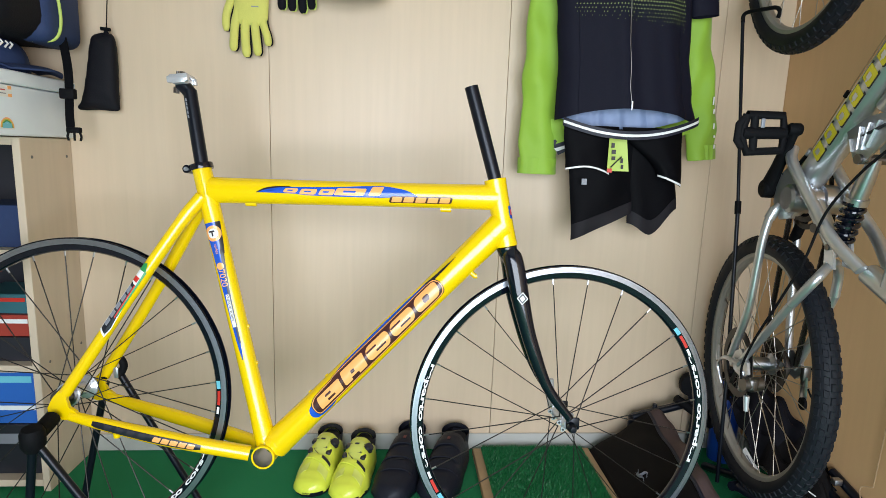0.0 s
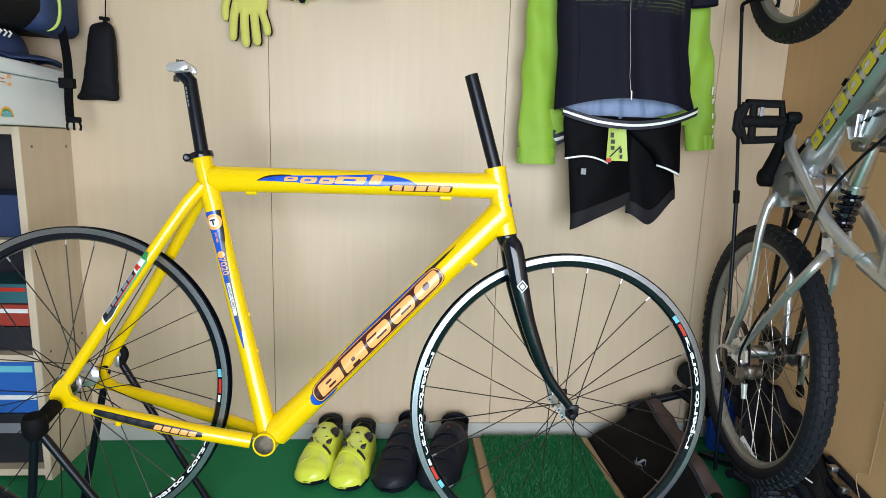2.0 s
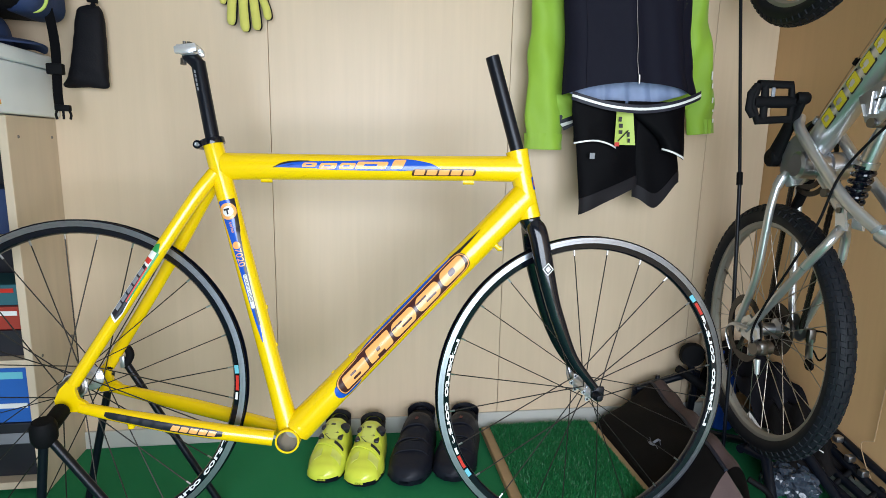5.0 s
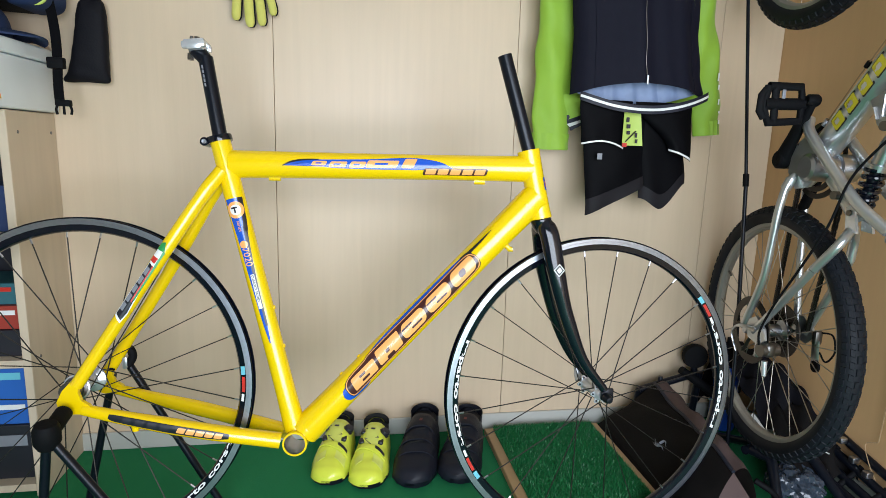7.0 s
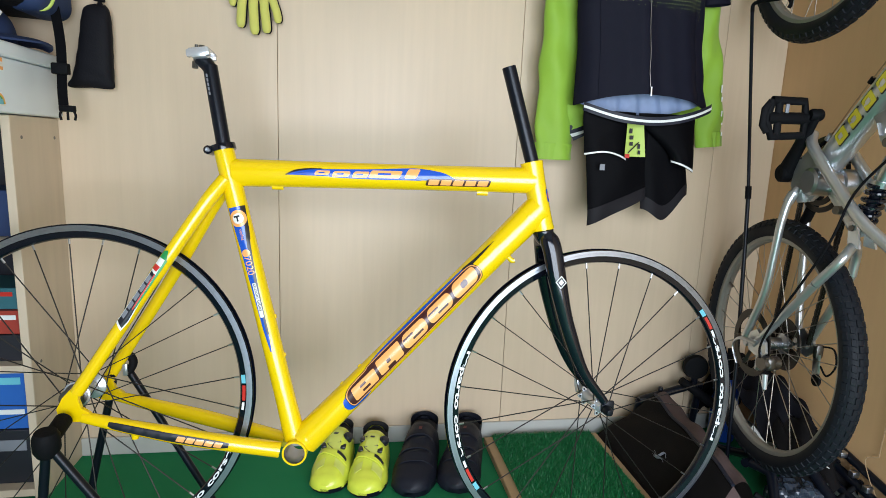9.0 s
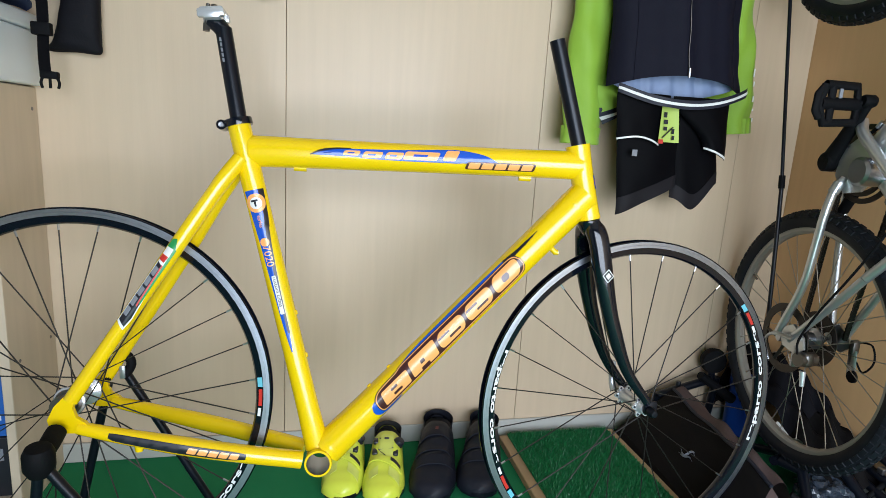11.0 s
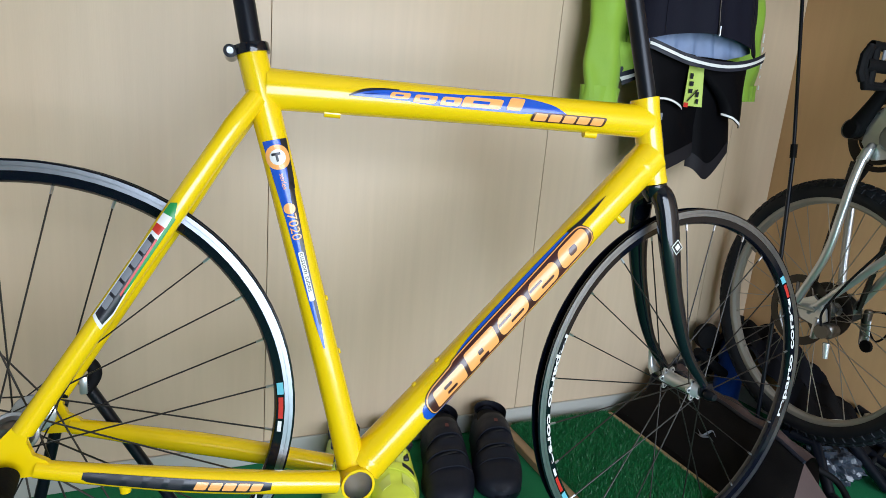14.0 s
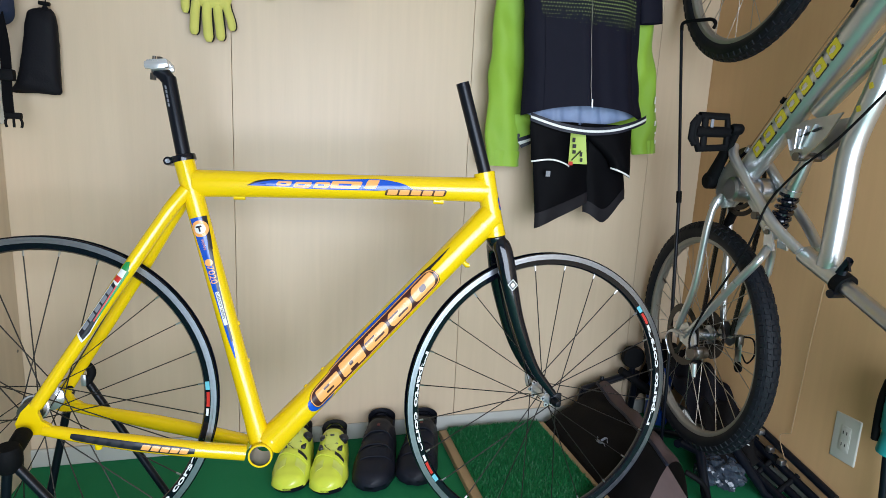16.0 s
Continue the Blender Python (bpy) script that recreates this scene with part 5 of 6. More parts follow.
# ---- shoes: toes towards the viewer ----
def shoe(label, m, mat, boa, group):
    s = thing("cycling_shoe", label, "shoe", m, group)
    # length runs along -y from the heel (y = 0) to the toe (y = -L)
    L, nst, nr = 0.235, 30, 22
    bm = bmesh.new()
    rings = []
    for i in range(nst + 1):
        t = i / nst
        y = -L * t
        wid = curve1(t, [(0, 0.021), (0.06, 0.032), (0.2, 0.037), (0.45, 0.039), (0.72, 0.045), (0.9, 0.038), (0.97, 0.024), (1, 0.010)])
        top = curve1(t, [(0, 0.072), (0.1, 0.082), (0.30, 0.090), (0.45, 0.086), (0.62, 0.068), (0.8, 0.052), (0.93, 0.042), (1, 0.026)])
        lean = 0.004 * math.sin(3.14 * t)
        ring = []
        for k in range(nr + 1):
            a = math.pi * k / nr
            cx = math.copysign(abs(math.cos(a)) ** 0.75, math.cos(a))
            cz = abs(math.sin(a)) ** 0.72
            ring.append(bm.verts.new((lean + wid * cx * (1 - 0.14 * cz * (1 - t)), y, 0.012 + (top - 0.012) * cz)))
        rings.append(ring)
    for A, B in zip(rings, rings[1:]):
        for k in range(nr):
            c = (A[k].co + B[k + 1].co) / 2
            if -0.066 < c.y < -0.012 and c.z > 0.066 and abs(c.x - 0.003) < 0.029:
                continue
            bm.faces.new((A[k], A[k + 1], B[k + 1], B[k]))
    bm.faces.new(rings[-1])
    bm.faces.new(rings[0][::-1])
    bmesh.ops.recalc_face_normals(bm, faces=bm.faces)
    up = part("upper", bm, mat, s)
    bm = bmesh.new()
    tube(bm, [(0.002, -0.048, 0.012), (0.002, -0.048, 0.045), (0.003, -0.048, 0.058), (0.003, -0.048, 0.0665)], [0.029, 0.029, 0.0290, 0.0285], 24, True, flat=1.35, up=(1, 0, 0))
    for v in bm.verts:
        v.co.z += 0.008 * max(0, (v.co.z - 0.06) / 0.03) * (1 if v.co.y > -0.03 else 0)
    part("liner", bm, LINER, s, "dark padded ankle opening")

    def heel(u, v):
        a = radians(lerp(-118, 118, u))
        rise = 0.5 + 0.5 * math.cos(a)
        return Vector((0.002 + (0.0300 + 0.001 * v) * math.sin(a), -0.034 + 0.031 * math.cos(a) + 0.003 * v * rise, lerp(0.050, 0.072 + 0.011 * rise, v)))
    part("heel_collar", grid_patch(24, 5, heel, 0.003), LINER if boa else mat, s, "black padded heel collar")
    bm = bmesh.new()
    pts = [(0.002 + curve1(t, [(0, 0.015), (0.1, 0.030), (0.45, 0.036), (0.72, 0.046), (0.92, 0.036), (1, 0.012)]), -L * t) for t in np.linspace(0, 1, 20)]
    poly = pts + [(0.004 - (x - 0.002), y) for x, y in reversed(pts)]
    part("sole", slab(poly, 0.010, lambda u, v, d: Vector((u, v, 0.004 + d + 0.012 * max(0, (-v / L - 0.75))))), BLACK_SAT, s)
    part("cleat", boxb((-0.017, -0.195, 0.0), (0.021, -0.150, 0.006), 0.002), STEEL, s)

    def top_at(t, x):
        top = curve1(t, [(0, 0.072), (0.1, 0.082), (0.30, 0.090), (0.45, 0.086), (0.62, 0.068), (0.8, 0.052), (0.93, 0.042), (1, 0.026)])
        wid = curve1(t, [(0, 0.021), (0.06, 0.032), (0.2, 0.037), (0.45, 0.039), (0.72, 0.045), (0.9, 0.038), (1, 0.010)])
        q = min(1, abs(x) / (wid * 0.98))
        return 0.012 + (top - 0.012) * (1 - q ** 2.67) ** 0.5

    def band(name, t0, t1, x0, x1, mt, lift, skew=0.0, thick=0.0012, n=16):
        def f(u, v):
            x = lerp(x0, x1, u)
            t = lerp(t0, t1, v) + skew * (u - 0.5)
            return Vector((0.003 + x, -L * t, top_at(t, x) + lift))
        return part(name, grid_patch(n, 4, f, thick, (0, 0, 1)), mt, s)
    if boa:
        band("tongue", 0.36, 0.66, -0.014, 0.016, NEON_PALE, 0.0018)
        band("toe_strap", 0.62, 0.69, -0.036, 0.036, mat, 0.0022, 0.10, 0.0025)
        band("strap_tip", 0.655, 0.69, 0.012, 0.034, INK, 0.0042, 0.04)
        band("toe_patch", 0.74, 0.84, -0.036, -0.012, NEON_PALE, 0.0015, -0.05)
        band("toe_patch", 0.74, 0.84, 0.010, 0.034, NEON_PALE, 0.0015, 0.05)
        for t, x in ((0.40, -0.022), (0.54, -0.022), (0.54, 0.022)):
            z = top_at(t, x)
            part("lace_guide", boxb((x - 0.004, -L * t - 0.011, z - 0.004), (x + 0.008, -L * t + 0.011, z + 0.004), 0.003), INK, s)
        zb = top_at(0.40, 0.024)
        dial = part("dial", latheb([(0, 0.013), (0.0095, 0.012), (0.0115, 0.008), (0.0115, 0.002), (0.014, 0.0), (0, -0.004)], (0.027, -L * 0.40, zb), (0.6, -0.2, 0.8), 18), INK, s, "black lace dial")
        lace = [(0.020, 0.40), (-0.016, 0.41), (0.016, 0.53), (-0.016, 0.55), (0.0, 0.62)]
        part("lace", tubeb([Vector((0.003 + x, -L * t, top_at(t, x) + 0.005)) for x, t in lace], 0.0009, 6), INK, s)
        part("mark", boxb((-0.002, -L * 0.42 - 0.004, top_at(0.42, 0) + 0.003), (0.008, -L * 0.42 + 0.003, top_at(0.42, 0) + 0.0045), 0.0005), INK, s)
    else:
        band("top_strap", 0.37, 0.50, -0.035, 0.036, mat, 0.0035, -0.04, 0.003)
        band("strap_mark", 0.41, 0.45, -0.003, 0.003, DARKRED, 0.0075, 0.0, 0.0006, 4)
        band("mid_strap", 0.54, 0.64, -0.037, 0.034, mat, 0.0025, -0.05, 0.003)
        band("low_strap", 0.68, 0.76, -0.040, 0.038, mat, 0.0020, -0.05, 0.0025)
        for t, x in ((0.53, 0.0), (0.665, 0.004)):
            band("strap_gap", t, t + 0.012, -0.028, 0.012, LINER, 0.0032, -0.05, 0.0008)
    return s


def put_shoe(x, y, rz, sx=1.12, sy=1.0, sz=1.05):
    return pose(x, y, 0.0, 0, 0, rz) @ Matrix.Diagonal((sx, sy, sz, 1))


shoe("neon yellow road cycling shoe with a lace dial by the wall", put_shoe(0.082, 0.452, -10), NEON, True, "neon shoes")
shoe("neon yellow road cycling shoe with a lace dial and worn toe", put_shoe(0.178, 0.425, -11), NEON, True, "neon shoes")
shoe("black strapped cycling shoe beside the neon shoes", put_shoe(0.320, 0.456, -16, 1.27, 1.2, 1.15), SHOE_BLK, False, "black shoes")
shoe("black strapped cycling shoe leaning against its pair", put_shoe(0.446, 0.440, -20, 1.27, 1.13, 1.15), SHOE_BLK, False, "black shoes")

# ---- the mountain bike standing on its rear wheel along the side wall ----


def MP(y, z, off=0.0):
    """A point beside the plane of the mountain bike, which stands nearly along the side wall."""
    return Vector((1.118 + 0.07 * y + off, y, z))


def MT(q, z, off=0.0):
    """The same from the bike's own lengths: q towards the back wall, z up."""
    h = z - 0.9
    y = -0.0653 + 0.9009 * q - 0.0392 * h - 0.0099 * q * h - 0.0219 * q * q - curve1(q, [(-0.083, 0.0), (0.20, 0.034)])
    return MP(y, 0.8938 + 0.0486 * q + 0.9789 * h - 0.0265 * q * h - 0.0118 * h * h, off)


mtb = thing("mountain_bike", "silver full-suspension mountain bike standing upright on its rear wheel", "bicycle")
AX = Vector((1, -0.177, 0)).normalized()
part("down_tube", tubeb([MP(0.085, 0.785), MP(-0.030, 0.923), MP(-0.18, 1.103), MP(-0.36, 1.319)], [0.027, 0.0295, 0.0295, 0.030], 24), SILVER, mtb, "wide silver main tube")
part("head_tube", tubeb([MT(-0.30, 1.42), MT(-0.46, 1.30)], 0.026, 20), SILVER, mtb)
part("top_tube", tubeb(spline([MT(-0.36, 1.30), MT(-0.258, 1.15), MT(-0.218, 1.03), MT(-0.190, 0.93), MT(-0.192, 0.82), MT(-0.195, 0.72), MT(-0.192, 0.69)], 6), 0.0215, 20), SILVER, mtb)
part("brace_tube", tubeb([MT(-0.085, 0.995), MT(-0.30, 1.195)], 0.017, 16), SILVER, mtb)
part("seat_tube", tubeb([MT(-0.125, 0.700), MT(-0.235, 0.668)], 0.0195, 20), SILVER, mtb)
part("seat_post", tubeb([MT(-0.22, 0.672), MT(-0.46, 0.592)], 0.0150, 20), ALLOY, mtb)
bm = latheb([(0.0195, -0.010), (0.0235, -0.010), (0.0235, 0.010), (0.0155, 0.010)], MT(-0.237, 0.667), (MT(-0.3, 0.647) - MT(-0.2, 0.679)), 24)
sc = part("seat_clamp", bm, RUBBER, mtb, "black quick-release seat clamp")
part("clamp_lever", tubeb([MT(-0.245, 0.690, -0.02), MT(-0.262, 0.722, -0.022), MT(-0.262, 0.700, -0.022)], [0.006, 0.005, 0.004], 10, flat=1.6), BLACK_SAT, sc)
part("clamp_bolt", tubeb([MT(-0.232, 0.645, -0.022), MT(-0.232, 0.645, 0.022)], 0.009, 12), BLACK_SAT, sc)
saddle = part("saddle", tubeb(spline([MT(-0.43, 0.72), MT(-0.47, 0.66), MT(-0.50, 0.58), MT(-0.52, 0.50), MT(-0.525, 0.46)], 6), [0.02] * 6 + [0.028] * 6 + [0.05] * 6 + [0.065] * 7, 20, True, flat=0.5, up=(1, 0, 0)), RUBBER, mtb)
# decals: plain gold shapes with dark edges
da, db = MP(-0.006, 0.894), MP(-0.196, 1.122)
dt_ = (db - da).normalized()
dn = AX.cross(dt_)
if dn.z < 0:
    dn = -dn
LL = (db - da).length
for i in range(7):
    s0, s1 = LL * (i + 0.08) / 7, LL * (i + 0.90) / 7
    for gsz, mt, lift in ((0.0, INK, 0.0006), (0.0025, GOLDTXT, 0.0012)):
        poly = rounded(s0 + gsz, s1 - gsz, -0.013 + gsz, 0.014 - gsz, 0.003, 0.35)
        def place(u, v, d, lift=lift):
            a = v / 0.0295
            c = da + dt_ * u
            return c + (0.0297 + lift + d) * (-AX * math.cos(a - 0.30) + dn * math.sin(a - 0.30))
        part("frame_decal", slab(poly, 0.0003, place), mt, mtb)
    poly = rounded(lerp(s0, s1, 0.36), lerp(s0, s1, 0.70), -0.004, 0.004, 0.0015, 0.35)
    part("frame_decal", slab(poly, 0.0003, lambda u, v, d: da + dt_ * u + (0.0312 + d) * (-AX * math.cos(v / 0.0295 - 0.30) + dn * math.sin(v / 0.0295 - 0.30))), SILVER, mtb)
for i in range(4):
    c = MT(-0.262 + 0.018 * i, 1.13 - 0.042 * i, -0.0225)
    part("frame_decal", slab([(-0.006, -0.005), (0.002, -0.007), (0.005, 0.004), (-0.002, 0.006)], 0.0006, lambda u, v, d, c=c: c + Vector((-d, u, v))), GOLDTXT, mtb)
# gusset plate with slots, shock, links
gp = [(-0.030, 0.950), (-0.085, 0.978), (-0.180, 0.996), (-0.150, 0.948), (-0.098, 0.900), (-0.078, 0.893), (-0.060, 0.905), (-0.045, 0.930)]
for off in (-0.030, 0.026):
    gus = part("gusset_plate", slab(gp, 0.004, lambda u, v, d, off=off: MT(u, v, off + d)), ALLOY, mtb)
for (q0, z0), (q1, z1) in (((-0.050, 0.937), (-0.062, 0.915)), ((-0.075, 0.960), (-0.076, 0.920)), ((-0.098, 0.968), (-0.088, 0.920)), ((-0.122, 0.972), (-0.100, 0.925)), ((-0.085, 0.945), (-0.135, 0.965))):
    part("gusset_slot", tubeb([MT(q0, z0, -0.031), MT(q1, z1, -0.031)], 0.0055, 8, flat=0.4, up=(1, 0, 0)), DARK if q0 == -0.085 else CHROME, gus)
part("shock_bolt", tubeb([MT(-0.083, 0.903, -0.036), MT(-0.083, 0.903, 0.032)], 0.009, 14), STEEL, mtb)
shock = part("shock_body", tubeb([MT(-0.084, 0.905), MT(-0.068, 0.868), MT(-0.052, 0.826)], [0.010, 0.0150, 0.0155], 18), ALLOY, mtb, "pale alloy shock absorber body")
part("shock_collar", tubeb([MT(-0.0525, 0.830), MT(-0.0485, 0.818)], 0.0200, 20), ALLOY, shock)
p0, p1 = MT(-0.049, 0.820), MT(-0.024, 0.738)
ax = (p1 - p0).normalized()
e1 = ax.orthogonal().normalized()
e2 = ax.cross(e1)
coil = [p0.lerp(p1, k / 110) + 0.0170 * (math.cos(k * 2 * math.pi / 20) * e1 + math.sin(k * 2 * math.pi / 20) * e2) for k in range(111)]
part("coil_spring", tubeb(coil, 0.0048, 8), BLACK, shock, "black coil spring")
part("shock_shaft", tubeb([p0, MT(-0.020, 0.725)], 0.010, 14), BLACK_SAT, shock)
for off in (-0.022, 0.016):
    part("shock_foot", slab([(-0.052, 0.690), (-0.016, 0.690), (-0.006, 0.738), (-0.030, 0.746)], 0.006, lambda u, v, d, off=off: MT(u, v, off + d)), CHROME, mtb)
part("foot_bolt", tubeb([MT(-0.022, 0.728, -0.026), MT(-0.022, 0.728, 0.026)], 0.006, 12), STEEL, mtb)
for off, nm in ((-0.045, 0), (0.045, 1)):
    part("swing_link", tubeb(spline([MP(0.052, 0.912, off * 0.75), MP(0.030, 0.882, off), MP(-0.050, 0.806, off), MP(-0.120, 0.747, off), MP(-0.182, 0.700, off * 0.6)], 6), 0.0112, 16), SILVER, mtb)
part("main_pivot", latheb([(0, -0.055), (0.024, -0.055), (0.030, -0.050), (0.030, -0.012), (0.024, -0.010), (0.024, 0.010), (0.030, 0.012), (0.030, 0.050), (0, 0.055)], MT(0.112, 0.808), AX, 24), ALLOY, mtb)
part("pivot_plate", slab([(0.200, 0.845), (0.205, 0.790), (0.170, 0.755), (0.120, 0.765), (0.085, 0.800), (0.105, 0.850), (0.16, 0.875)], 0.008, lambda u, v, d: MT(u, v, -0.040 + d)), SILVER, mtb)
part("link_arm", tubeb([MT(0.100, 0.800), MT(0.030, 0.752), MT(-0.02, 0.715)], [0.019, 0.016, 0.015], 16), SILVER, mtb)
part("link_bolt", tubeb([MT(0.035, 0.757, -0.030), MT(0.035, 0.757, 0.03)], 0.009, 12), STEEL, mtb)
# rear triangle: two slim bent seat stays, and chain stays that run into one arched yoke
part("seat_stay", tubeb(spline([MP(0.064, 0.792, -0.040), MP(0.067, 0.768, -0.055), MP(0.074, 0.712, -0.062), MP(0.081, 0.650, -0.062), MP(0.094, 0.550, -0.062), MP(0.130, 0.452, -0.062), MP(0.142, 0.420, -0.062)], 6), 0.0088, 16), SILVER, mtb)
part("stay_collar", tubeb([MP(0.0655, 0.782, -0.048), MP(0.068, 0.760, -0.057)], 0.0108, 16), SILVER, mtb)
part("seat_stay", tubeb(spline([MP(0.090, 0.795, 0.030), MP(0.140, 0.770, 0.055), MP(0.148, 0.705, 0.066), MP(0.141, 0.612, 0.066), MP(0.128, 0.500, 0.066), MP(0.117, 0.430, 0.066)], 6), 0.0088, 16), SILVER, mtb)
part("chain_stay", tubeb(spline([MP(-0.052, 0.600, -0.060), MP(-0.018, 0.557, -0.062), MP(0.020, 0.512, -0.062), MP(0.105, 0.413, -0.062)], 6), 0.0086, 16), SILVER, mtb)
part("chain_stay", tubeb(spline([MP(-0.024, 0.614, 0.052), MP(0.004, 0.560, 0.056), MP(0.036, 0.500, 0.060), MP(0.085, 0.412, 0.066)], 6), 0.0086, 16), SILVER, mtb)
part("yoke", tubeb(spline([MP(-0.053, 0.601, -0.060), MP(-0.094, 0.660, -0.047), MP(-0.082, 0.689, -0.012), MP(-0.056, 0.686, 0.020), MP(-0.034, 0.660, 0.045), MP(-0.0235, 0.613, 0.052)], 6), 0.0094, 16), SILVER, mtb)
for off in (-0.062, 0.066):
    part("dropout", slab([(0.225, 0.425), (0.200, 0.440), (0.160, 0.420), (0.150, 0.395), (0.175, 0.375), (0.220, 0.380), (0.235, 0.400)], 0.007, lambda u, v, d, off=off: MT(u, v, off - 0.003 + d)), SILVER, mtb)


def mtb_wheel(name, c, disc):
    RO, RB = (0.2675, 0.0220)
    tyre_prof = [(RO + RB * math.cos(a), RB * math.sin(a)) for a in np.linspace(-2.5, 2.5, 15)]
    w = part(name, latheb([(0.242, -0.011), (0.254, -0.013), (0.258, -0.011), (0.254, -0.008), (0.2525, 0.0), (0.254, 0.008), (0.258, 0.011), (0.254, 0.013), (0.242, 0.011), (0.237, 0.005), (0.237, -0.005)], c, AX, 72, closed=True), RIM_GREY, mtb, "grey alloy mountain bike rim")
    ty = part("tyre", latheb(tyre_prof, c, AX, 96), TYRE, w, "knobbly black tyre")
    x = AX.orthogonal().normalized()
    y = AX.cross(x)
    verts, faces = [], []
    N = 76
    for k in range(N):
        for row, (th, ln) in enumerate(((-1.12, 0.010), (-0.50, 0.009), (0.0, 0.008), (0.50, 0.009), (1.12, 0.010))):
            a = 2 * math.pi * (k + (0.5 if row % 2 else 0.0)) / N
            skew = (0.25 if row in (1, 3) else 0) * (1 if row < 2 else -1)
            d = x * math.cos(a) + y * math.sin(a)
            t = -x * math.sin(a) + y * math.cos(a)
            n = d * math.cos(th) + AX * math.sin(th)
            b = -d * math.sin(th) + AX * math.cos(th)
            base = c + d * RO + n * (RB - 0.001)
            hl, hw_, hh = 0.0074, ln * 0.5, 0.0024
            i = len(verts)
            for dz, sh in ((0, 1.0), (hh, 0.82)):
                for su, sv2 in ((-1, -1), (1, -1), (1, 1), (-1, 1)):
                    verts.append(base + n * dz + t * (su * hl * sh + skew * sv2 * hw_) + b * sv2 * hw_ * sh)
            faces += [(i + 4, i + 5, i + 6, i + 7)] + [(i + j, i + (j + 1) % 4, i + 4 + (j + 1) % 4, i + 4 + j) for j in range(4)]
    me = bpy.data.meshes.new("tread")
    me.from_pydata(verts, [], faces)
    me.materials.append(TYRE)
    tr = new("tread", me)
    tr.parent = w
    tagged(tr, "rubber tread blocks", kind="stuff")
    hub = part("hub", latheb([(0, -0.060), (0.008, -0.060), (0.012, -0.040), (0.024, -0.030), (0.024, -0.026), (0.015, -0.020), (0.014, 0.020), (0.024, 0.026), (0.024, 0.030), (0.010, 0.045), (0, 0.060)], c, AX, 24), ALLOY, w)
    for i in range(32):
        k = 1 if i % 2 else -1
        cr = 1 if (i // 2) % 2 else -1
        a = 2 * math.pi * (i + 0.3) / 32
        dd = radians(66) * cr
        q0 = c + 0.023 * (x * math.cos(a + dd) + y * math.sin(a + dd)) + AX * 0.028 * k
        q1 = c + 0.240 * (x * math.cos(a) + y * math.sin(a)) + AX * 0.003 * k
        part("spoke", tubeb([q0, q1], 0.0010, 6, False), SPOKE_S, w)
    if disc:
        part("brake_rotor", latheb([(0.060, -0.046), (0.078, -0.046), (0.078, -0.044), (0.060, -0.044)], c, AX, 40, closed=True), CHAINM, w)
        for i in range(5):
            a = 2 * math.pi * i / 5
            part("rotor_arm", tubeb([c - AX * 0.045 + 0.018 * (x * math.cos(a) + y * math.sin(a)), c - AX * 0.045 + 0.062 * (x * math.cos(a + 0.5) + y * math.sin(a + 0.5))], 0.005, 8, flat=0.3, up=AX), STEEL, w)
        for j, r in enumerate((0.062, 0.056, 0.050, 0.044, 0.038, 0.032, 0.026)):
            part("sprocket", latheb([(r - 0.010, 0.030 + j * 0.0042), (r, 0.030 + j * 0.0042), (r, 0.0318 + j * 0.0042), (r - 0.010, 0.0318 + j * 0.0042)], c, AX, 36, closed=True), CHAINM, w)
    w.matrix_local = settle(0, 0, 0, 1.062, c)
    return w


RC, FC = Vector((1.1286, 0.1296, 0.4063)), Vector((1.127, 0.1278, 1.428))
mtb_wheel("rear_wheel", RC, True)
mtb_wheel("front_wheel", FC, False)
part("valve", tubeb([RC + Vector((0.037, 0.212, 0.09)), RC + Vector((0.040, 0.232, 0.10))], 0.003, 8), STEEL, mtb)
# brake caliper, skewer, derailleur
part("brake_caliper", boxb(MT(0.128, 0.357, -0.066), MT(0.160, 0.390, -0.040), 0.010, 3), STEEL, mtb)
part("caliper_piston", tubeb([MT(0.150, 0.372, -0.074), MT(0.150, 0.372, -0.03)], 0.016, 16), STEEL, mtb)
part("caliper_arm", boxb(MT(0.166, 0.345, -0.07), MT(0.182, 0.395, -0.05), 0.004), ALLOY, mtb)
part("skewer_lever", tubeb(spline([MT(0.178, 0.412, -0.076), MT(0.235, 0.405, -0.084), MT(0.262, 0.375, -0.082), MT(0.240, 0.335, -0.078)], 5), [0.006] * 5 + [0.005] * 10 + [0.003], 10, flat=0.6), ALLOY, mtb)
part("adjuster", tubeb([MT(0.128, 0.352, -0.070), MT(0.120, 0.318, -0.070)], [0.007, 0.005], 10), CHROME, mtb)
part("rear_derailleur", boxb(MT(0.130, 0.385, 0.058), MT(0.150, 0.42, 0.078), 0.006), STEEL, mtb)
part("gear_cable", tubeb(spline([MT(0.140, 0.415, 0.075), MT(0.098, 0.420, 0.080), MT(0.080, 0.385, 0.080), MT(0.105, 0.352, 0.078), MT(0.128, 0.370, 0.072)], 5), 0.0022, 8), RUBBER, mtb)
part("derailleur_cage", tubeb([MT(0.140, 0.395, 0.066), MT(0.128, 0.335, 0.066)], 0.011, 10, flat=0.35, up=(0, 1, 0)), ALLOY, mtb)
part("jockey_wheel", latheb([(0, 0.056), (0.014, 0.056), (0.014, 0.062), (0, 0.062)], MT(0.128, 0.338), AX, 16), RUBBER, mtb)
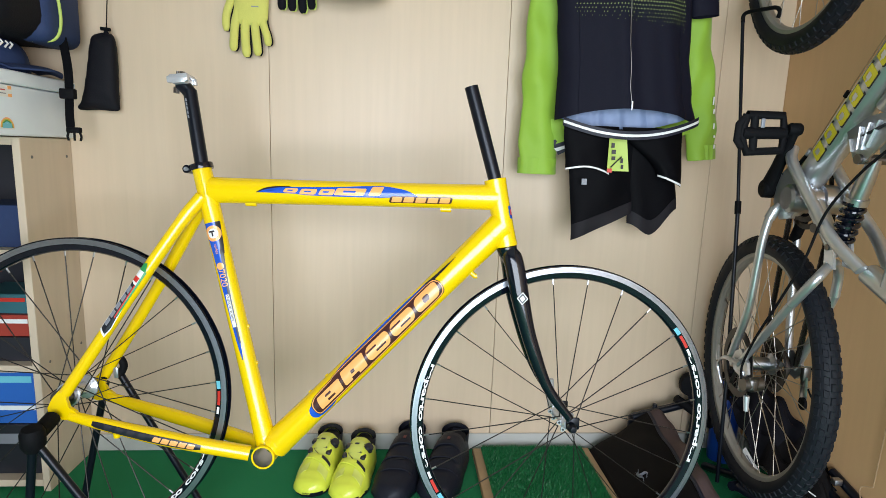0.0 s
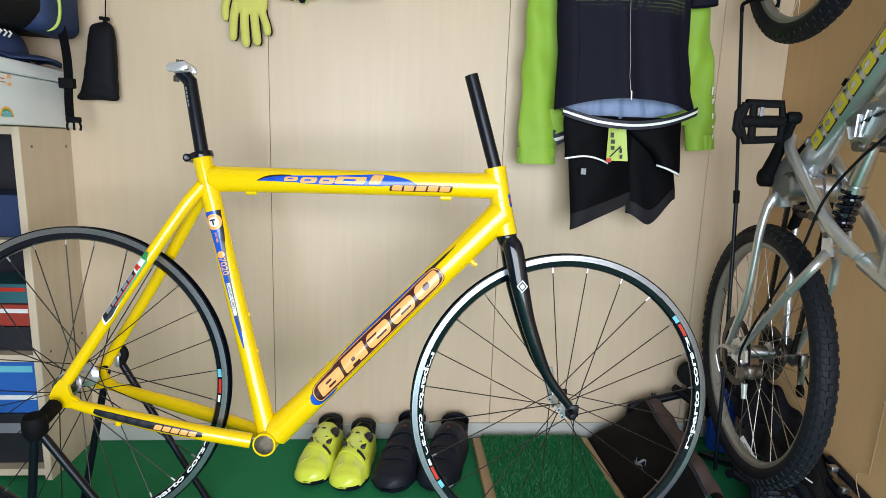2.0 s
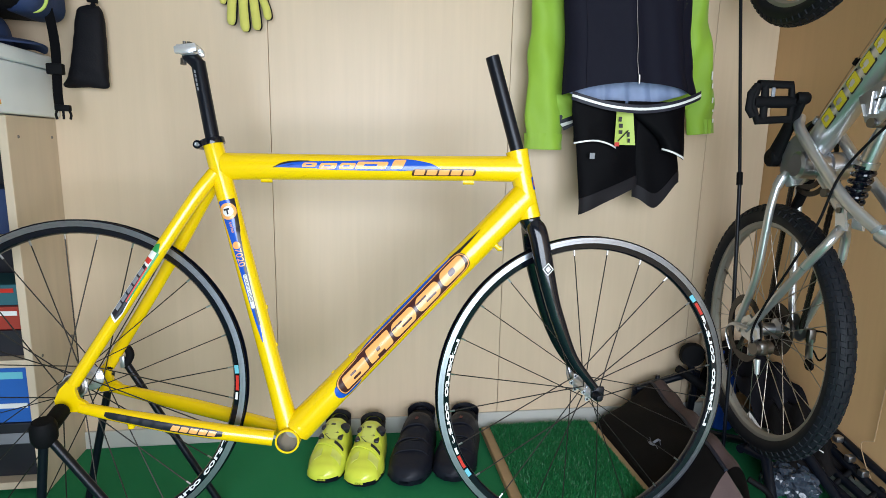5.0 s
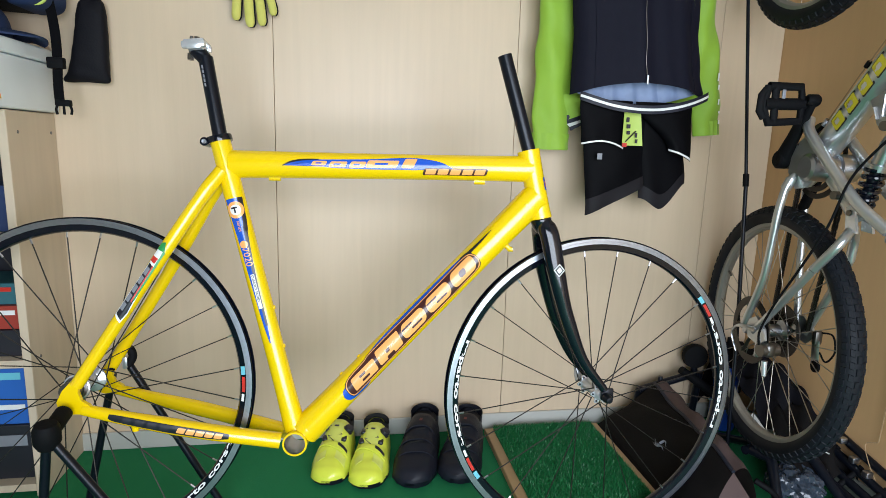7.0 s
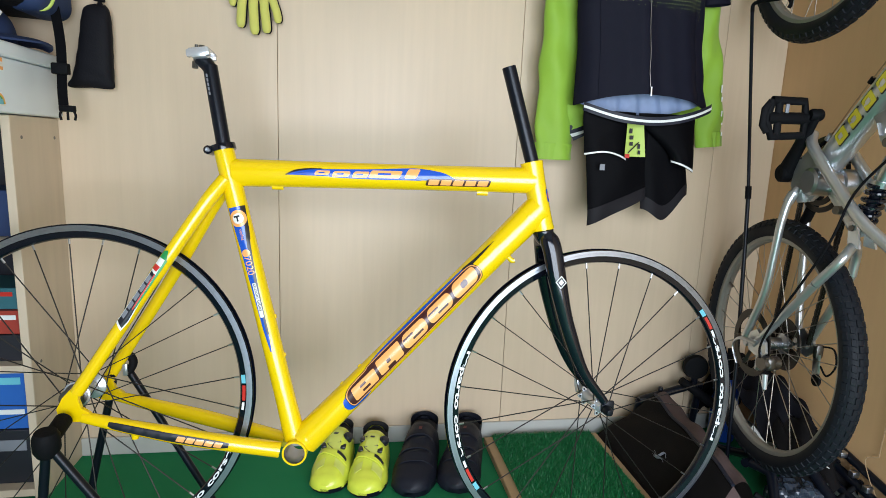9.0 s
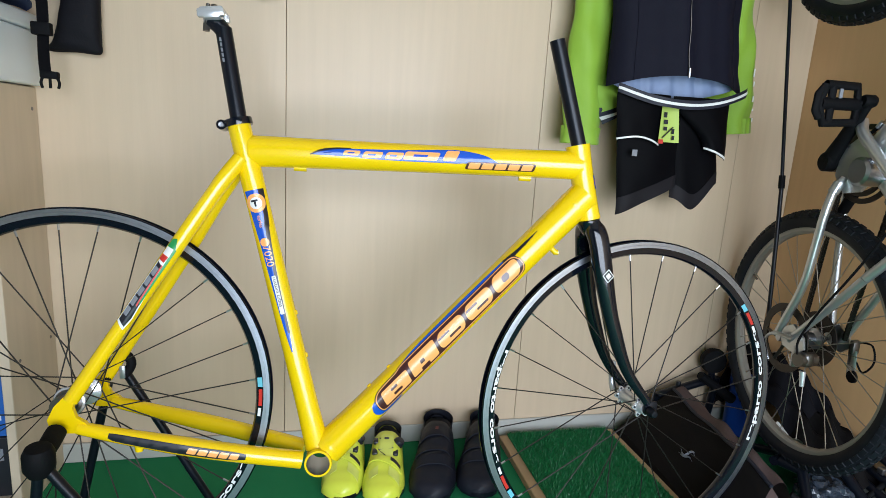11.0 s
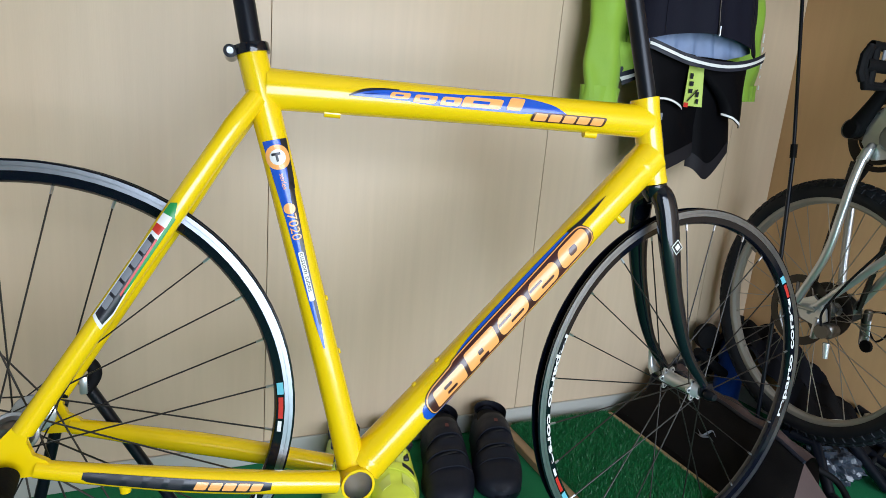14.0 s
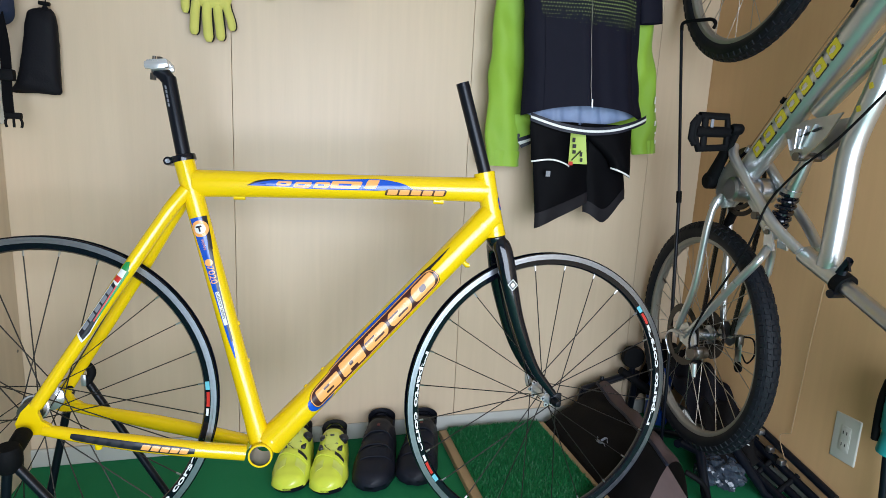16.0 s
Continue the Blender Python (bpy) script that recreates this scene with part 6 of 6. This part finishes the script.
# cranks, chainrings, chain
CB_ = MP(0.106, 0.824)
part("bottom_bracket", tubeb([CB_ - AX * 0.05, CB_ + AX * 0.05], 0.021, 18), STEEL, mtb)
part("crank_arm", tubeb([Vector((1.078, 0.106, 0.824)), Vector((1.076, 0.078, 0.872)), Vector((1.072, 0.033, 0.950))], [0.0200, 0.0155, 0.0125], 16, flat=0.7, up=(0, 1, 0)), RUBBER, mtb, "black crank arm")
part("crank_arm", tubeb([CB_ + AX * 0.062, CB_ + AX * 0.068 + Vector((0, 0.06, -0.12))], 0.012, 14), RUBBER, mtb)
for r, o in ((0.088, 0.046), (0.072, 0.040), (0.052, 0.034)):
    bm = bmesh.new()
    prof = [(r - 0.012, o), (r, o), (r, o + 0.003), (r - 0.012, o + 0.003)]
    lathe(bm, prof, CB_, AX, 44, closed=True)
    part("chainring", bm, CHAINM, mtb)
pts = []
for s0, s1 in ((CB_ + AX * 0.045 + Vector((0, -0.085, -0.02)), RC + AX * 0.045 + Vector((0, -0.058, 0.02))), (CB_ + AX * 0.045 + Vector((0, 0.05, -0.07)), RC + AX * 0.045 + Vector((0, 0.055, 0.03)))):
    n = 44
    for k in range(n):
        c = s0.lerp(s1, (k + 0.5) / n)
        d = (s1 - s0).normalized()
        pts.append((c, d))
bm = bmesh.new()
for k, (c, d) in enumerate(pts):
    o = AX * (0.0022 if k % 2 else 0.0032)
    for sg in (-1, 1):
        tube(bm, [c - d * 0.0062 + o * sg, c + d * 0.0062 + o * sg], 0.0052, 6, flat=0.5, up=d.cross(AX))
tagged(part("chain", bm, CHAINM, mtb), "dark bicycle chain", kind="stuff")
for c, r in ((Vector((1.078, 0.106, 0.824)), 0.0205), (Vector((1.072, 0.033, 0.950)), 0.0130)):
    part("crank_end", latheb([(0, -0.013), (r * 0.8, -0.013), (r, -0.009), (r, 0.009), (r * 0.8, 0.013), (0, 0.013)], c, AX, 20), RUBBER, mtb)
# pedal
bm = bmesh.new()


def pe(u, z):
    return Vector((1.0430 - 0.700 * u, 0.045, 0.939 + 0.88 * (z - 0.941)))


frame_pts = [pe(0.098, 0.984), pe(-0.012, 0.985), pe(-0.022, 0.944), pe(-0.018, 0.904), pe(0.090, 0.898), pe(0.112, 0.940), pe(0.098, 0.984)]
tube(bm, frame_pts, 0.0072, 10, False, flat=1.25, up=(0, 1, 0))
tube(bm, [pe(0.110, 0.942), pe(-0.030, 0.945)], 0.0105, 12, flat=1.2, up=(0, 1, 0))
tube(bm, [pe(0.074, 0.984), pe(0.070, 0.899)], 0.007, 10, flat=1.2, up=(0, 1, 0))
tube(bm, [pe(-0.010, 0.944) , Vector((1.072, 0.033, 0.950))], 0.006, 10)
for y in (0.02, 0.05):
    tube(bm, [pe(y, 0.982), pe(y, 0.992)], 0.003, 6)
    tube(bm, [pe(y, 0.903), pe(y, 0.894)], 0.003, 6)
tube(bm, [pe(0.104, 0.975), pe(0.118, 0.962), pe(0.120, 0.925), pe(0.104, 0.910)], 0.007, 10, flat=1.3, up=(0, 1, 0))
ped = part("pedal", bm, RUBBER, mtb, "black plastic platform pedal")
part("reflector", boxb((1.000, 0.034, 0.951), (1.008, 0.038, 0.970), 0.0015), GREYINK, ped)
# cables
part("brake_cable", tubeb(spline([MT(-0.30, 1.06, -0.035), MT(-0.20, 0.948, -0.045), MT(-0.12, 0.880, -0.05), MT(-0.05, 0.80, -0.055), MT(-0.02, 0.70, -0.065), MT(0.04, 0.595, -0.075), MT(0.11, 0.50, -0.078), MT(0.155, 0.42, -0.078), MT(0.150, 0.385, -0.078)], 6), 0.0026, 8), RUBBER, mtb)


def along(t, e, off=0.0):
    """Beside the wide main tube: t along it, e over its upper side."""
    return MP(-0.083 - 0.64 * t + 0.768 * e, 0.987 + 0.768 * t + 0.64 * e, off)


part("gear_cable", tubeb([along(-0.17, 0.031, -0.012), along(-0.02, 0.034, -0.014), along(0.16, 0.035, -0.014), along(0.32, 0.033, -0.012)], 0.0012, 6), CARD, mtb)
part("gear_cable", tubeb(spline([along(0.22, 0.034, -0.014), along(0.30, 0.040, -0.02), along(0.40, 0.036, -0.02)], 4), 0.004, 8), RUBBER, mtb)
part("gear_cable", tubeb(spline([along(-0.13, 0.031, -0.012), along(-0.17, 0.036, -0.016), along(-0.22, 0.040, -0.016)], 4), 0.004, 8), RUBBER, mtb)
part("cable_stop", tubeb([along(0.000, 0.033, -0.014), along(0.012, 0.033, -0.014)], 0.0055, 10), RUBBER, mtb)
part("cable_stop", tubeb([along(-0.14, 0.031, -0.014), along(-0.125, 0.031, -0.014)], 0.006, 10), ALLOY, mtb)

# ---- upright stand that hooks the front wheel ----
vst = thing("upright_bike_stand", "thin black upright bike stand with a wheel hook", "bike stand")
part("pole", tubeb([(1.105, 0.2500, 0.760), (1.105, 0.3280, 1.232)], 0.0042, 12), BLACK_SAT, vst)
part("pole", tubeb([(1.105, 0.195, 0.055), (1.107, 0.212, 0.33), (1.105, 0.236, 0.62), (1.105, 0.2510, 0.770)], 0.0050, 12), BLACK_SAT, vst)
part("collar", tubeb([(1.105, 0.2495, 0.752), (1.105, 0.2535, 0.784)], 0.0075, 14), RUBBER, vst)
part("hook", tubeb(spline([(1.105, 0.326, 1.222), (1.106, 0.327, 1.240), (1.112, 0.312, 1.245), (1.125, 0.275, 1.243), (1.135, 0.245, 1.240), (1.140, 0.236, 1.228), (1.138, 0.240, 1.216)], 5), 0.0048, 12), RUBBER, vst)
part("base_leg", tubeb([(1.101, 0.102, 0.10), (1.116, 0.052, 0.10), (1.091, -0.018, 0.016), (1.046, -0.158, 0.012)], 0.0125, 14), BLACK_SAT, vst)
part("base_leg", tubeb([(1.206, 0.117, 0.10), (1.226, 0.042, 0.10), (1.261, -0.038, 0.016), (1.291, -0.158, 0.012)], 0.0125, 14), BLACK_SAT, vst)
part("wheel_rest", tubeb([(1.086, 0.107, 0.098), (1.156, 0.132, 0.094), (1.216, 0.114, 0.098)], 0.011, 12), BLACK_SAT, vst)
part("base_leg", tubeb([(1.156, 0.132, 0.094), (1.156, 0.242, 0.05), (1.156, 0.342, 0.012)], 0.0115, 12), BLACK_SAT, vst)

# ---- bag on the floor ----
bag = thing("sports_bag", "dark brown sports bag with mauve side panel lying on the floor", "bag", settle(-0.045, 0.0, 0.0))


def bag_surface(u, v):
    """u: left to right, v: back to front."""
    L0, R0 = Vector((0.892, 0.415, 0.03)), Vector((1.045, 0.395, 0.150))
    L1, R1 = Vector((0.880, -0.09, 0.03)), Vector((0.995, -0.03, 0.135))
    p = (L0.lerp(L1, v)).lerp(R0.lerp(R1, v), u)
    p.z += 0.030 * math.sin(math.pi * u) * math.sin(math.pi * min(1, max(0, v))) ** 0.5 + 0.004 * math.sin(9 * u + 7 * v) + 0.003 * math.sin(17 * v - 6 * u)
    return p


bm = grid_patch(24, 28, bag_surface)
part("front_panel", bm, BAGB, bag)


def bag_side(u, v):
    a = bag_surface(1.0, v)
    out = Vector((0.085 + 0.012 * math.sin(5 * v), 0.0, 0.0))
    return a + out * u + Vector((0, 0.015 * u * math.sin(6 * v), 0.012 * u - 0.12 * u ** 3.2 + 0.006 * math.sin(3.1 * u) + 0.004 * math.sin(25 * v + 6 * u)))


part("side_panel", grid_patch(12, 30, bag_side), BAGP, bag, "mauve side panel")
part("zip_piping", tubeb([bag_surface(0.985, k / 20) + Vector((0, 0, 0.003)) for k in range(21)], 0.0045, 8), BAND, bag)
part("end_panel", grid_patch(16, 6, lambda u, v: bag_surface(u, 1.0).lerp(Vector((lerp(0.872, 1.06, u), -0.115, 0.004)), v)), BAGP, bag)
part("end_panel", grid_patch(16, 6, lambda u, v: bag_surface(u, 0.0).lerp(Vector((lerp(0.89, 1.16, u), 0.44, 0.004)), v)), BAGB, bag)
part("left_edge", grid_patch(4, 20, lambda u, v: bag_surface(0.0, v).lerp(Vector((0.882, lerp(0.43, -0.11, v), 0.002)), u)), BAGB, bag)
lc = bag_surface(0.30, 0.52)
bx = (bag_surface(0.40, 0.52) - bag_surface(0.20, 0.52)).normalized()
by = (bag_surface(0.30, 0.45) - bag_surface(0.30, 0.60)).normalized()
bn = bx.cross(by)
if bn.z < 0:
    bn = -bn
for k in (0, 1):
    part("bag_mark", tubeb([lc + bx * u + by * v + bn * 0.0035 for u, v in spline([(0.014 - 0.012 * k, -0.026), (0.022 - 0.016 * k, -0.010), (0.002 - 0.003 * k, 0.006), (0.010 - 0.01 * k, 0.026)], 5)], [0.001] * 4 + [0.004] * 9 + [0.001] * 3, 8, flat=0.4, up=bn), GREYINK, bag)
part("strap_loop", tubeb(spline([(1.06, -0.02, 0.10), (1.09, -0.05, 0.08), (1.08, -0.09, 0.05), (1.05, -0.11, 0.03)], 5), 0.007, 10), RUBBER, bag)

# ---- floor pump and small things in the corner ----
pump = thing("floor_pump", "black floor pump lying behind the bag", "pump", settle(0.060, -0.005, -0.008))
part("barrel", tubeb([(0.90, 0.42, 0.135), (1.07, 0.415, 0.182)], 0.012, 14), BLACK_SAT, pump)
part("handle", tubeb([(1.015, 0.395, 0.205), (1.125, 0.385, 0.130)], [0.012, 0.015], 14), RUBBER, pump)
part("foot", tubeb([(0.90, 0.42, 0.135), (0.90, 0.44, 0.0)], 0.011, 12), BLACK_SAT, pump)
part("foot", tubeb([(1.10, 0.43, 0.18), (1.10, 0.45, 0.0)], 0.011, 12), BLACK_SAT, pump)
part("gauge", latheb([(0, -0.016), (0.034, -0.014), (0.038, 0.0), (0.034, 0.012), (0, 0.016)], (1.075, 0.425, 0.236), (0.25, 1, 0), 28), RUBBER, pump)
part("gauge_mount", tubeb([(1.075, 0.43, 0.236), (1.085, 0.43, 0.16)], 0.010, 10), BLACK_SAT, pump)
part("knob", latheb([(0, 0), (0.008, 0), (0.006, 0.014), (0, 0.014)], (0.965, 0.418, 0.163), (0, 0, 1), 12), BLACK_SAT, pump)

bottle = thing("water_bottle", "blue plastic bottle standing in the corner behind the wheel", "bottle", settle(0.030, 0.030, -0.046))
part("bottle_body", latheb([(0, 0), (0.036, 0.0), (0.038, 0.006), (0.038, 0.12), (0.034, 0.14), (0.038, 0.155), (0.036, 0.22), (0.022, 0.245), (0, 0.245)], (1.205, 0.37, 0.05), (0, 0, 1), 24), BLUEB, bottle)
part("cap", latheb([(0, 0.0), (0.020, 0.0), (0.020, 0.02), (0.010, 0.026), (0.010, 0.04), (0, 0.04)], (1.205, 0.37, 0.295), (0, 0, 1), 18), RUBBER, bottle)
pile = thing("dark_cloth_heap", "heap of dark cloth and bags behind the mountain bike wheel", "cloth", settle(0.085, 0.0, 0.0))


def heap(u, v):
    return Vector((lerp(1.10, 1.262, u), lerp(0.02, 0.46, v), max(0.004, (0.06 + 0.22 * v + 0.05 * math.sin(3.1 * u)) * (math.sin(3.14 * min(1, max(0, 0.06 + 0.94 * v))) ** 0.25) + 0.012 * math.sin(23 * u + 11 * v) + 0.010 * math.sin(31 * v - 13 * u))))


for k, (v0, v1, mt) in enumerate(((0.0, 0.38, BAGB), (0.34, 0.72, GLOVE_K), (0.68, 1.0, BAGB))):
    part("cloth_fold", grid_patch(24, 14, lambda u, v, k=k, v0=v0, v1=v1: heap(u, lerp(v0, v1, v)) + Vector((0, 0, 0.006 * k + 0.008 * math.sin(3.14 * v)))), mt, pile)
card = thing("white_label_card", "small white printed card leaning inside the wheel", "card", settle(-0.045, -0.065, -0.075))
part("card_sheet", grid_patch(2, 2, lambda u, v: Vector((1.195 + 0.022 * u, lerp(0.262, 0.155, v), 0.205 + 0.020 * u - 0.050 * v)), 0.001, (0, 0, 1)), WHITE, card)
for k in range(3):
    part("print_bar", tubeb([(1.199 + 0.006 * k, 0.245, 0.2025 + 0.0055 * k), (1.199 + 0.006 * k, 0.19, 0.177 + 0.0055 * k)], 0.0012, 6), GREYINK, card)
foil = thing("plastic_wrap", "crumpled clear plastic bag on the floor under the wheel", "plastic bag", settle(0.080, 0.055, 0.0))
rnd = random.Random(8)
bm = bmesh.new()
bmesh.ops.create_icosphere(bm, subdivisions=4, radius=1.0)
for v in bm.verts:
    n = 1 + 0.28 * noise.noise(v.co * 3.2) + 0.22 * noise.noise(v.co * 7.5)
    v.co = Vector((1.115 + 0.050 * v.co.x * n, -0.005 + 0.060 * v.co.y * n, max(0.002, 0.040 + 0.040 * v.co.z * n)))
part("wrap", bm, FOIL, foil, smooth=False)
foil2 = thing("plastic_wrap", "small crumpled plastic sleeve beside the bag", "plastic bag", settle(0.045, 0.095, 0.0))
bm = bmesh.new()
bmesh.ops.create_icosphere(bm, subdivisions=3, radius=1.0)
for v in bm.verts:
    n = 1 + 0.3 * noise.noise(v.co * 3.0 + Vector((5, 0, 0))) + 0.2 * noise.noise(v.co * 8)
    v.co = Vector((1.085 + 0.025 * v.co.x * n, -0.055 + 0.035 * v.co.y * n, max(0.002, 0.045 + 0.03 * v.co.z * n)))
part("wrap", bm, FOIL, foil2, smooth=False)
rack = thing("folded_rack", "black folded metal rack leaning low along the side wall", "rack", settle(0.09, 0.08, 0.0))
for k, (a, b) in enumerate((((1.225, 0.06, 0.115), (1.235, -0.30, 0.03)), ((1.20, 0.05, 0.085), (1.21, -0.30, 0.015)), ((1.175, 0.02, 0.06), (1.18, -0.28, 0.012)), ((1.245, 0.02, 0.14), (1.25, -0.24, 0.075)))):
    part("bar", tubeb([a, b], 0.0105, 12), BLACK_SAT, rack)
for y in (0.0, -0.07, -0.14, -0.22):
    part("rung", tubeb([(1.178, y, 0.055 + 0.15 * y), (1.240, y, 0.108 + 0.22 * y)], 0.007, 10), RUBBER, rack)
for y, z in ((-0.02, 0.13), (-0.06, 0.10), (-0.10, 0.085)):
    part("clip", boxb((1.215, y - 0.008, z), (1.235, y + 0.008, z + 0.016), 0.003), ALLOY, rack)
lines = thing("loose_cord", "thin tan cord hanging down the side wall", "cord")
part("cord_line", tubeb([(1.17, -0.200, 0.652), (1.262, -0.115, 0.625), (1.338, -0.035, 0.600), (1.341, -0.021, 0.423), (1.343, -0.009, 0.167)], 0.0011, 6), CARD, lines)
part("cord_line", tubeb(spline([(1.343, -0.009, 0.167), (1.335, 0.015, 0.15), (1.325, -0.01, 0.115), (1.33, -0.03, 0.08)], 6), 0.0011, 6), CARD, lines)
wire = thing("white_wire", "thin pale wire curling inside the wheel", "wire", settle(-0.035, -0.065, -0.065))
part("wire_line", tubeb(spline([(1.20, 0.165, 0.155), (1.205, 0.145, 0.200), (1.215, 0.10, 0.225), (1.23, 0.04, 0.222)], 6), 0.0016, 6), WHITE, wire)

# ---- wall outlet ----
outlet = thing("wall_outlet", "pale grey plastic wall outlet plate with two sockets", "outlet")
OY0, OY1, OZ0, OZ1 = -0.178, -0.113, 0.168, 0.285
part("plate", boxb((CX - 0.007, OY0, OZ0), (CX - 0.0004, OY1, OZ1), 0.003, 3), OUTLET, outlet)
oc = (OY0 + OY1) / 2
part("insert", boxb((CX - 0.0082, oc - 0.0135, 0.194), (CX - 0.006, oc + 0.0135, 0.259), 0.001), OUTLET, outlet)
for z in (0.242, 0.211):
    part("socket_face", boxb((CX - 0.0092, oc - 0.011, z - 0.011), (CX - 0.008, oc + 0.011, z + 0.011), 0.0006), OUTLET, outlet)
    for dy in (-0.0045, 0.0045):
        part("slot", boxb((CX - 0.0096, oc + dy - 0.001, z - 0.004), (CX - 0.0090, oc + dy + 0.001, z + 0.004)), DARK, outlet)
teal = thing("teal_tool_handle", "teal plastic handle with black edge near the side wall", "tool", settle(0.08, 0.060, -0.03))
part("grip", tubeb(spline([(1.225, -0.335, 0.30), (1.222, -0.345, 0.36), (1.220, -0.345, 0.42), (1.222, -0.335, 0.48)], 5), [0.022] * 5 + [0.028] * 5 + [0.026] * 6, 16), TEAL, teal)
part("edge", tubeb(spline([(1.215, -0.312, 0.32), (1.212, -0.312, 0.37), (1.210, -0.314, 0.42), (1.214, -0.318, 0.46)], 5), 0.008, 10), RUBBER, teal)
part("rod", tubeb([(1.225, -0.335, 0.30), (1.23, -0.36, 0.0)], 0.008, 10), BLACK_SAT, teal)
